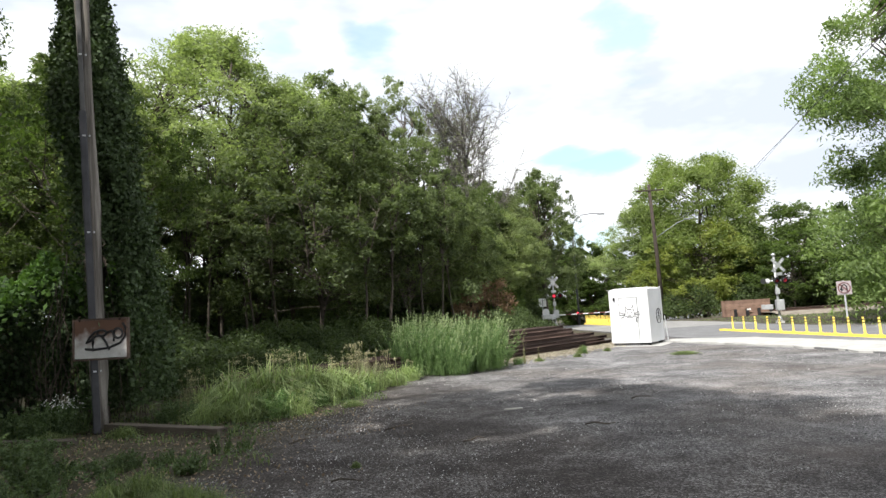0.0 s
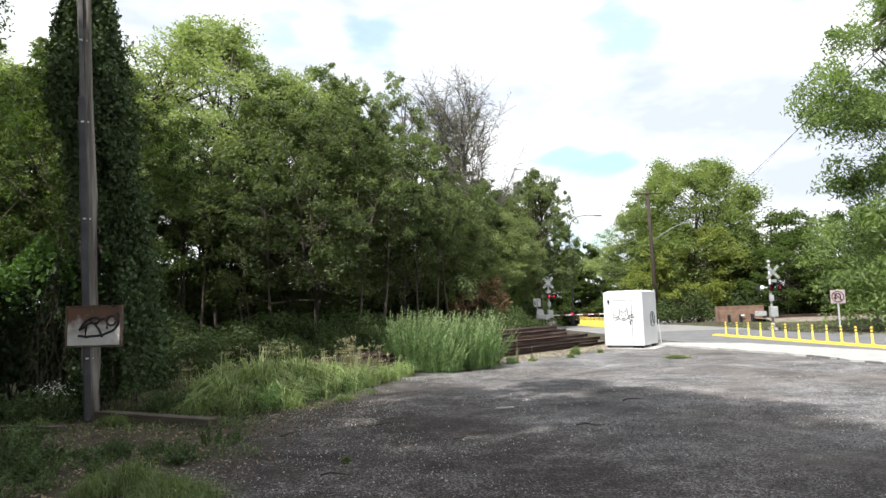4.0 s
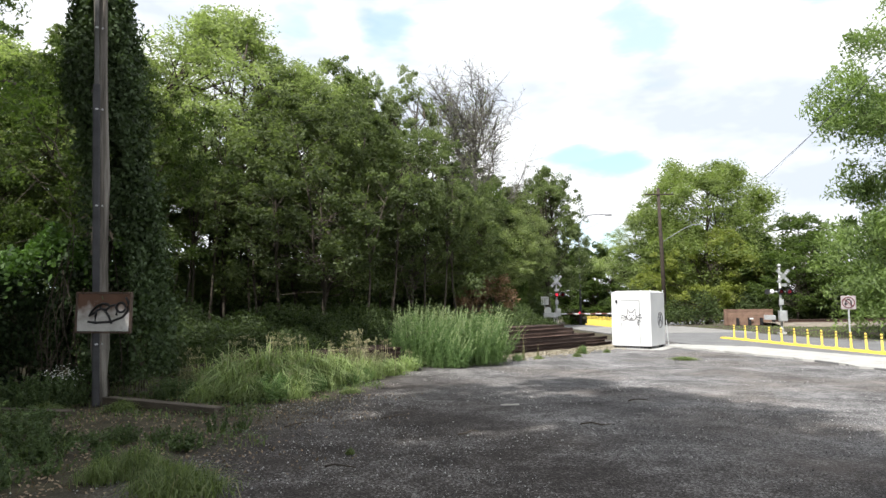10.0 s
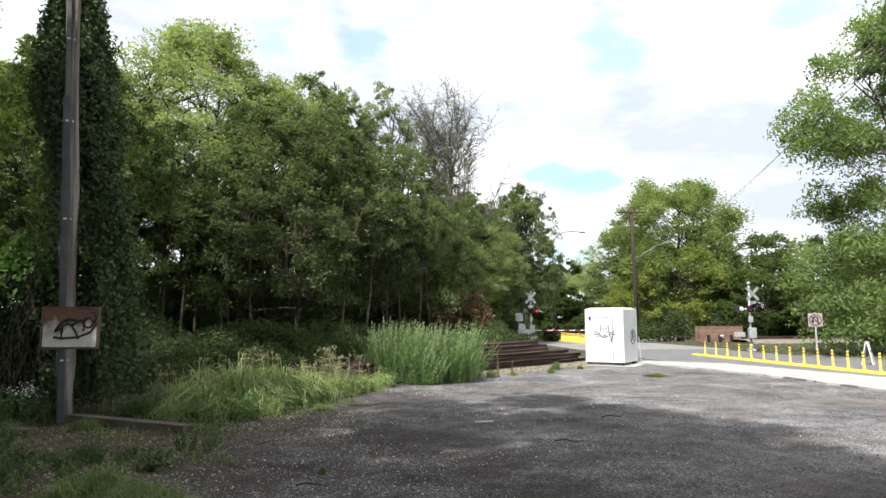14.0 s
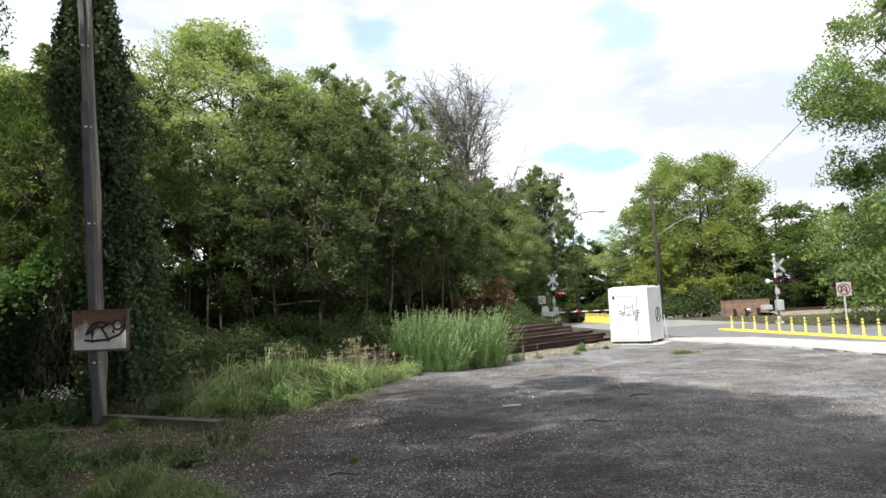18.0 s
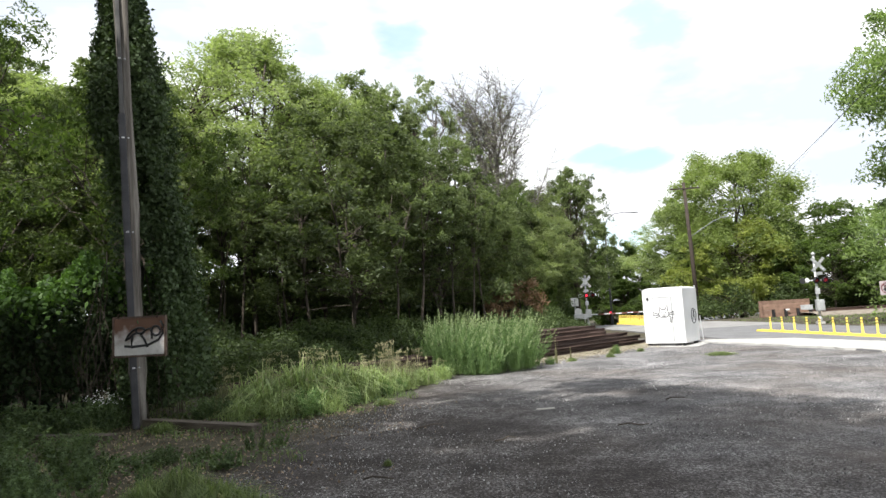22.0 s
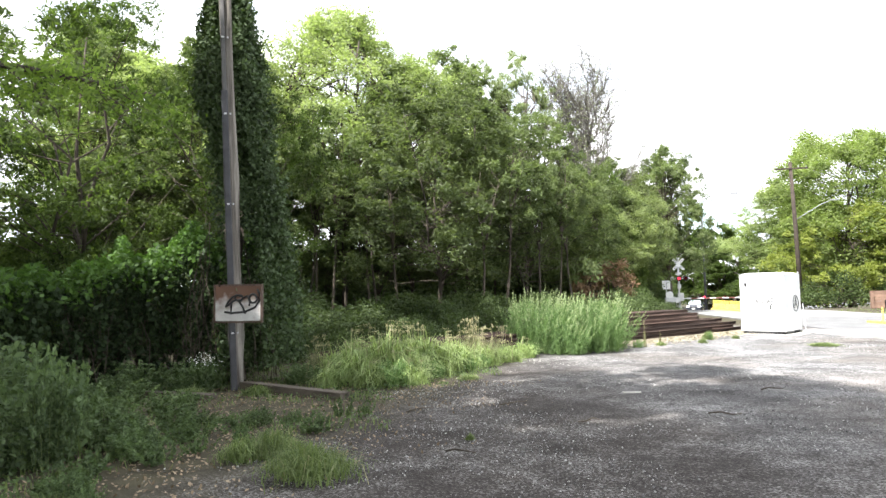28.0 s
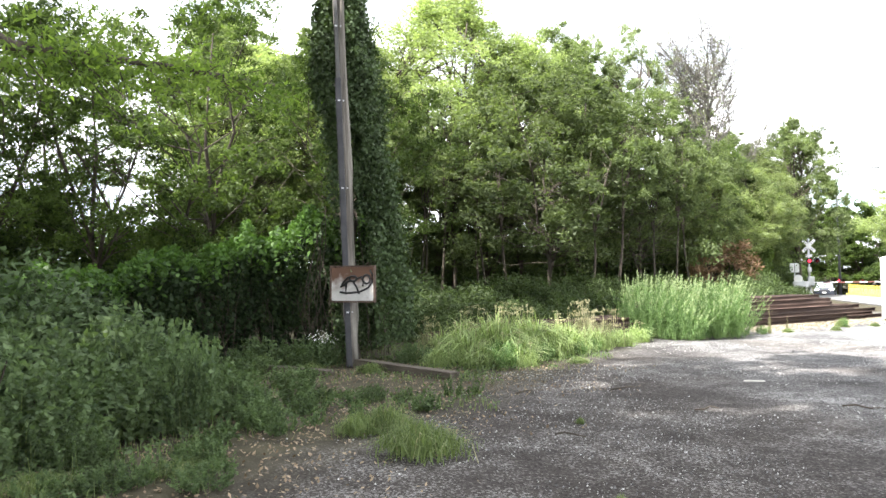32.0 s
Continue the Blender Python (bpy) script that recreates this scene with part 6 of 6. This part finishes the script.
def power_pole():
    t = thing("power_pole", pose(18.25, 58, fall(58)), "dark brown power pole with cross-arm and street light", "pole")
    brown = rough_mat("dark_pole_wood", ((0.025, 0.019, 0.015), (0.07, 0.054, 0.043)), 4, 0.9, 0.4)
    part("shaft", tube([(0, 0, -0.1), (-0.1, 0, 6), (-0.25, 0, 11.9)], [0.2, 0.17, 0.13], 12), brown, t)
    part("cross_arm", box(2.5, 0.1, 0.12, Matrix.Translation((-0.2, -0.12, 11.3)), 0.01), brown, t)
    for x in (-1.3, -0.7, 0.3, 0.9):
        part("insulator", tube([(x, -0.12, 11.42), (x, -0.12, 11.55)], [0.04, 0.03], 8), ALUMINIUM, t)
    arm = part("lamp_arm", tube([(-0.05, 0, 7.2), (0.9, -0.1, 7.8), (1.9, -0.2, 8.4), (2.6, -0.2, 8.65)], 0.035, 8), SIGN_GREY, t)
    part("lamp_head", box(0.65, 0.22, 0.12, Matrix.Translation((2.8, -0.2, 8.62)), 0.04), SIGN_GREY, arm)
    return t


power_pole()


LAMP_GREY = rough_mat("dull_lamp_post", ((0.08, 0.085, 0.085), (0.15, 0.155, 0.155)), 6.0, 0.6, 0.08, 40.0, 0.2)


def street_lamp():
    t = thing("street_lamp", pose(11.4, 60, fall(60)), "grey street lamp with a curved arm among the trees", "street lamp")
    part("post", tube([(0, 0, -0.05), (0, 0, 8.8)], [0.1, 0.07], 10), LAMP_GREY, t)
    part("lamp_arm", tube([(0, 0, 8.8), (0.25, 0, 9.5), (0.9, 0, 9.95), (1.8, 0, 10.05), (2.5, 0, 9.98)], 0.04, 8), LAMP_GREY, t)
    part("lamp_head", box(0.6, 0.2, 0.12, Matrix.Translation((2.7, 0, 9.9)), 0.04), LAMP_GREY, t)
    return t


street_lamp()


def wire(a, b, sag, r=0.016):
    pts = []
    for i in range(17):
        s = i / 16
        p = Vector(a).lerp(Vector(b), s)
        p.z -= 4 * sag * s * (1 - s)
        pts.append(p)
    return tagged(part("overhead_wire", tube(pts, r, 5), BLACK_PAINT), "thin black overhead wire", "wire", "overhead wires")


wire((30.5, 80.0, 10.4), (10.2, 12.0, 8.0), 0.15, 0.012)
wire((30.4, 80.0, 9.4), (10.3, 12.0, 8.4), 0.2, 0.006)
wire((18.5, 57.9, 11.5), (12.0, 120, 11.0), 1.0, 0.010)


# small litter on the gravel
tagged(part("wood_scrap", box(0.3, 0.045, 0.02, bevel=0.004), PALE_WOOD, m=pose(0.95, 11.4, 0.015, 0, 0, 8)), "thin pale strip of wood lying on the gravel", "debris")
for x, y, a, ln in ((2.0, 9.6, -8, 0.42), (0.2, 9.0, 20, 0.3), (-0.9, 10.3, 35, 0.45), (-1.2, 7.2, -15, 0.35), (3.2, 11.8, 5, 0.35), (-2.2, 9.7, 48, 0.5)):
    bm = tube(limb_path((-ln / 2, 0, 0), (ln / 2, 0, 0.01), np.random.default_rng(int(ln * 100)), 0.03, 3), [0.012, 0.011, 0.009, 0.005], 6)
    tagged(part("stick", bm, BARK, m=pose(x, y, 0.02, 0, 0, a)), "dark broken stick lying on the gravel", "stick", "sticks on the gravel")


# ---- the car that comes to the gate ----
def car():
    t = thing("car", pose(30, 100, 0), "dark blue-grey saloon car with shining headlamps waiting at the gate", "car")
    paint = rough_mat("dark_car_paint", ((0.02, 0.023, 0.032), (0.04, 0.045, 0.06)), 2, 0.2, 0.0, spec=0.8)
    glass = rough_mat("car_glass", ((0.18, 0.21, 0.23), (0.24, 0.27, 0.29)), 2, 0.06, 0.0, spec=1.0)
    rubber = rough_mat("tyre_rubber", ((0.012, 0.012, 0.012), (0.025, 0.025, 0.025)), 8, 0.9, 0.2)
    # stations along the length: y, half width, sill, shoulder
    st = ((-2.25, 0.70, 0.30, 0.62), (-2.1, 0.82, 0.22, 0.74), (-1.2, 0.87, 0.20, 0.88), (0.0, 0.88, 0.20, 0.93), (1.2, 0.87, 0.20, 0.94), (2.0, 0.83, 0.24, 0.90), (2.25, 0.72, 0.32, 0.80))
    bm = bmesh.new()
    rings = []
    for y, w, z0, z1 in st:
        rings.append([bm.verts.new(p) for p in ((-w * 0.92, y, z0), (-w, y, (z0 + z1) / 2), (-w * 0.93, y, z1 - 0.06), (-w * 0.75, y, z1), (w * 0.75, y, z1), (w * 0.93, y, z1 - 0.06), (w, y, (z0 + z1) / 2), (w * 0.92, y, z0))])
    for a, b in zip(rings, rings[1:]):
        for k in range(8):
            bm.faces.new((a[k], a[(k + 1) % 8], b[(k + 1) % 8], b[k])).smooth = True
    bm.faces.new(rings[0][::-1])
    bm.faces.new(rings[-1])
    bmesh.ops.recalc_face_normals(bm, faces=bm.faces[:])
    part("body", bm, paint, t)
    bm = bmesh.new()
    low = [bm.verts.new(p) for p in ((-0.70, -1.0, 0.88), (0.70, -1.0, 0.88), (0.72, 1.75, 0.92), (-0.72, 1.75, 0.92))]
    top = [bm.verts.new(p) for p in ((-0.56, -0.2, 1.40), (0.56, -0.2, 1.40), (0.56, 1.0, 1.41), (-0.56, 1.0, 1.41))]
    for k in range(4):
        bm.faces.new((low[k], low[(k + 1) % 4], top[(k + 1) % 4], top[k]))
    bm.faces.new(top)
    bmesh.ops.recalc_face_normals(bm, faces=bm.faces[:])
    part("windows", bm, glass, t, "pale reflecting car windows")
    part("roof", box(1.2, 1.3, 0.04, Matrix.Translation((0, 0.4, 1.395)), 0.015), paint, t)
    for s in (-1, 1):
        part("roof_pillar", tube([(0.71 * s, -1.0, 0.9), (0.57 * s, -0.2, 1.41)], 0.03, 6), paint, t)
        lamp = part("headlight", box(0.34, 0.1, 0.13, Matrix.Translation((0.58 * s, -2.2, 0.58)), 0.03), glow_mat("headlamp_glow", (1.0, 0.97, 0.9), 1.6), t, "shining white headlight")
        part("wing_mirror", box(0.16, 0.1, 0.11, Matrix.Translation((0.93 * s, -0.75, 0.95)), 0.03), paint, t)
        for y in (-1.4, 1.4):
            wheel = part("wheel", tube([(0.72 * s, y, 0.31), (0.9 * s, y, 0.31)], 0.31, 22), rubber, t)
            part("rim", tube([(0.895 * s, y, 0.31), (0.91 * s, y, 0.31)], 0.2, 16), ALUMINIUM, wheel)
    part("grille", box(0.6, 0.06, 0.14, Matrix.Translation((0, -2.25, 0.48)), 0.01), BLACK_PAINT, t)
    part("bumper", box(1.5, 0.14, 0.16, Matrix.Translation((0, -2.24, 0.26)), 0.04), paint, t)
    part("number_plate", box(0.32, 0.02, 0.13, Matrix.Translation((0, -2.33, 0.32))), SIGN_WHITE, t)
    return t


CAR = car()


# ---- what moves ----
def motions():
    spots = ((0, 48, 118, -48), (19.0, 48, 118, -48), (22.0, 32, 104, -40), (24.2, 22, 92, -36), (26.0, 16.2, 84.1, -30), (26.5, 15.5, 82.1, -25), (27.5, 14.3, 79.7, -18), (28.5, 13.6, 78.3, -15), (30.0, 13.2, 76.4, -13), (31.0, 12.6, 73.2, -12), (32, 12.0, 69.8, -11))
    walk(CAR, [(t, pose(x, y, 0.035 + fall(y), -2.5, 0, a)) for t, x, y, a in spots])

    # the two lamps of each signal flash in turn: a drum shows its lit half, then its dark half
    beat = 0.61
    for lens, side, front in LENSES:
        rest = lens.matrix_basis.copy()
        first = 29.02 - beat * 47
        lit = (side > 0) == front
        angle = 180 if lit else 0
        rows = [(0.0, rest @ pose(0, 0, 0, 0, 0, angle))]
        k = 0
        while True:
            t = first + beat * k
            k += 1
            if t < 0.1:
                angle += 180 if t > -0.5 else 0
                rows[0] = (0.0, rest @ pose(0, 0, 0, 0, 0, angle))
                continue
            if t > 31.8:
                break
            for step in range(4):
                rows.append((t + (step - 1) / 30, rest @ pose(0, 0, 0, 0, 0, angle + 60 * step)))
            angle += 180
        rows.append((32.0, rest @ pose(0, 0, 0, 0, 0, angle)))
        walk(lens, rows)


motions()
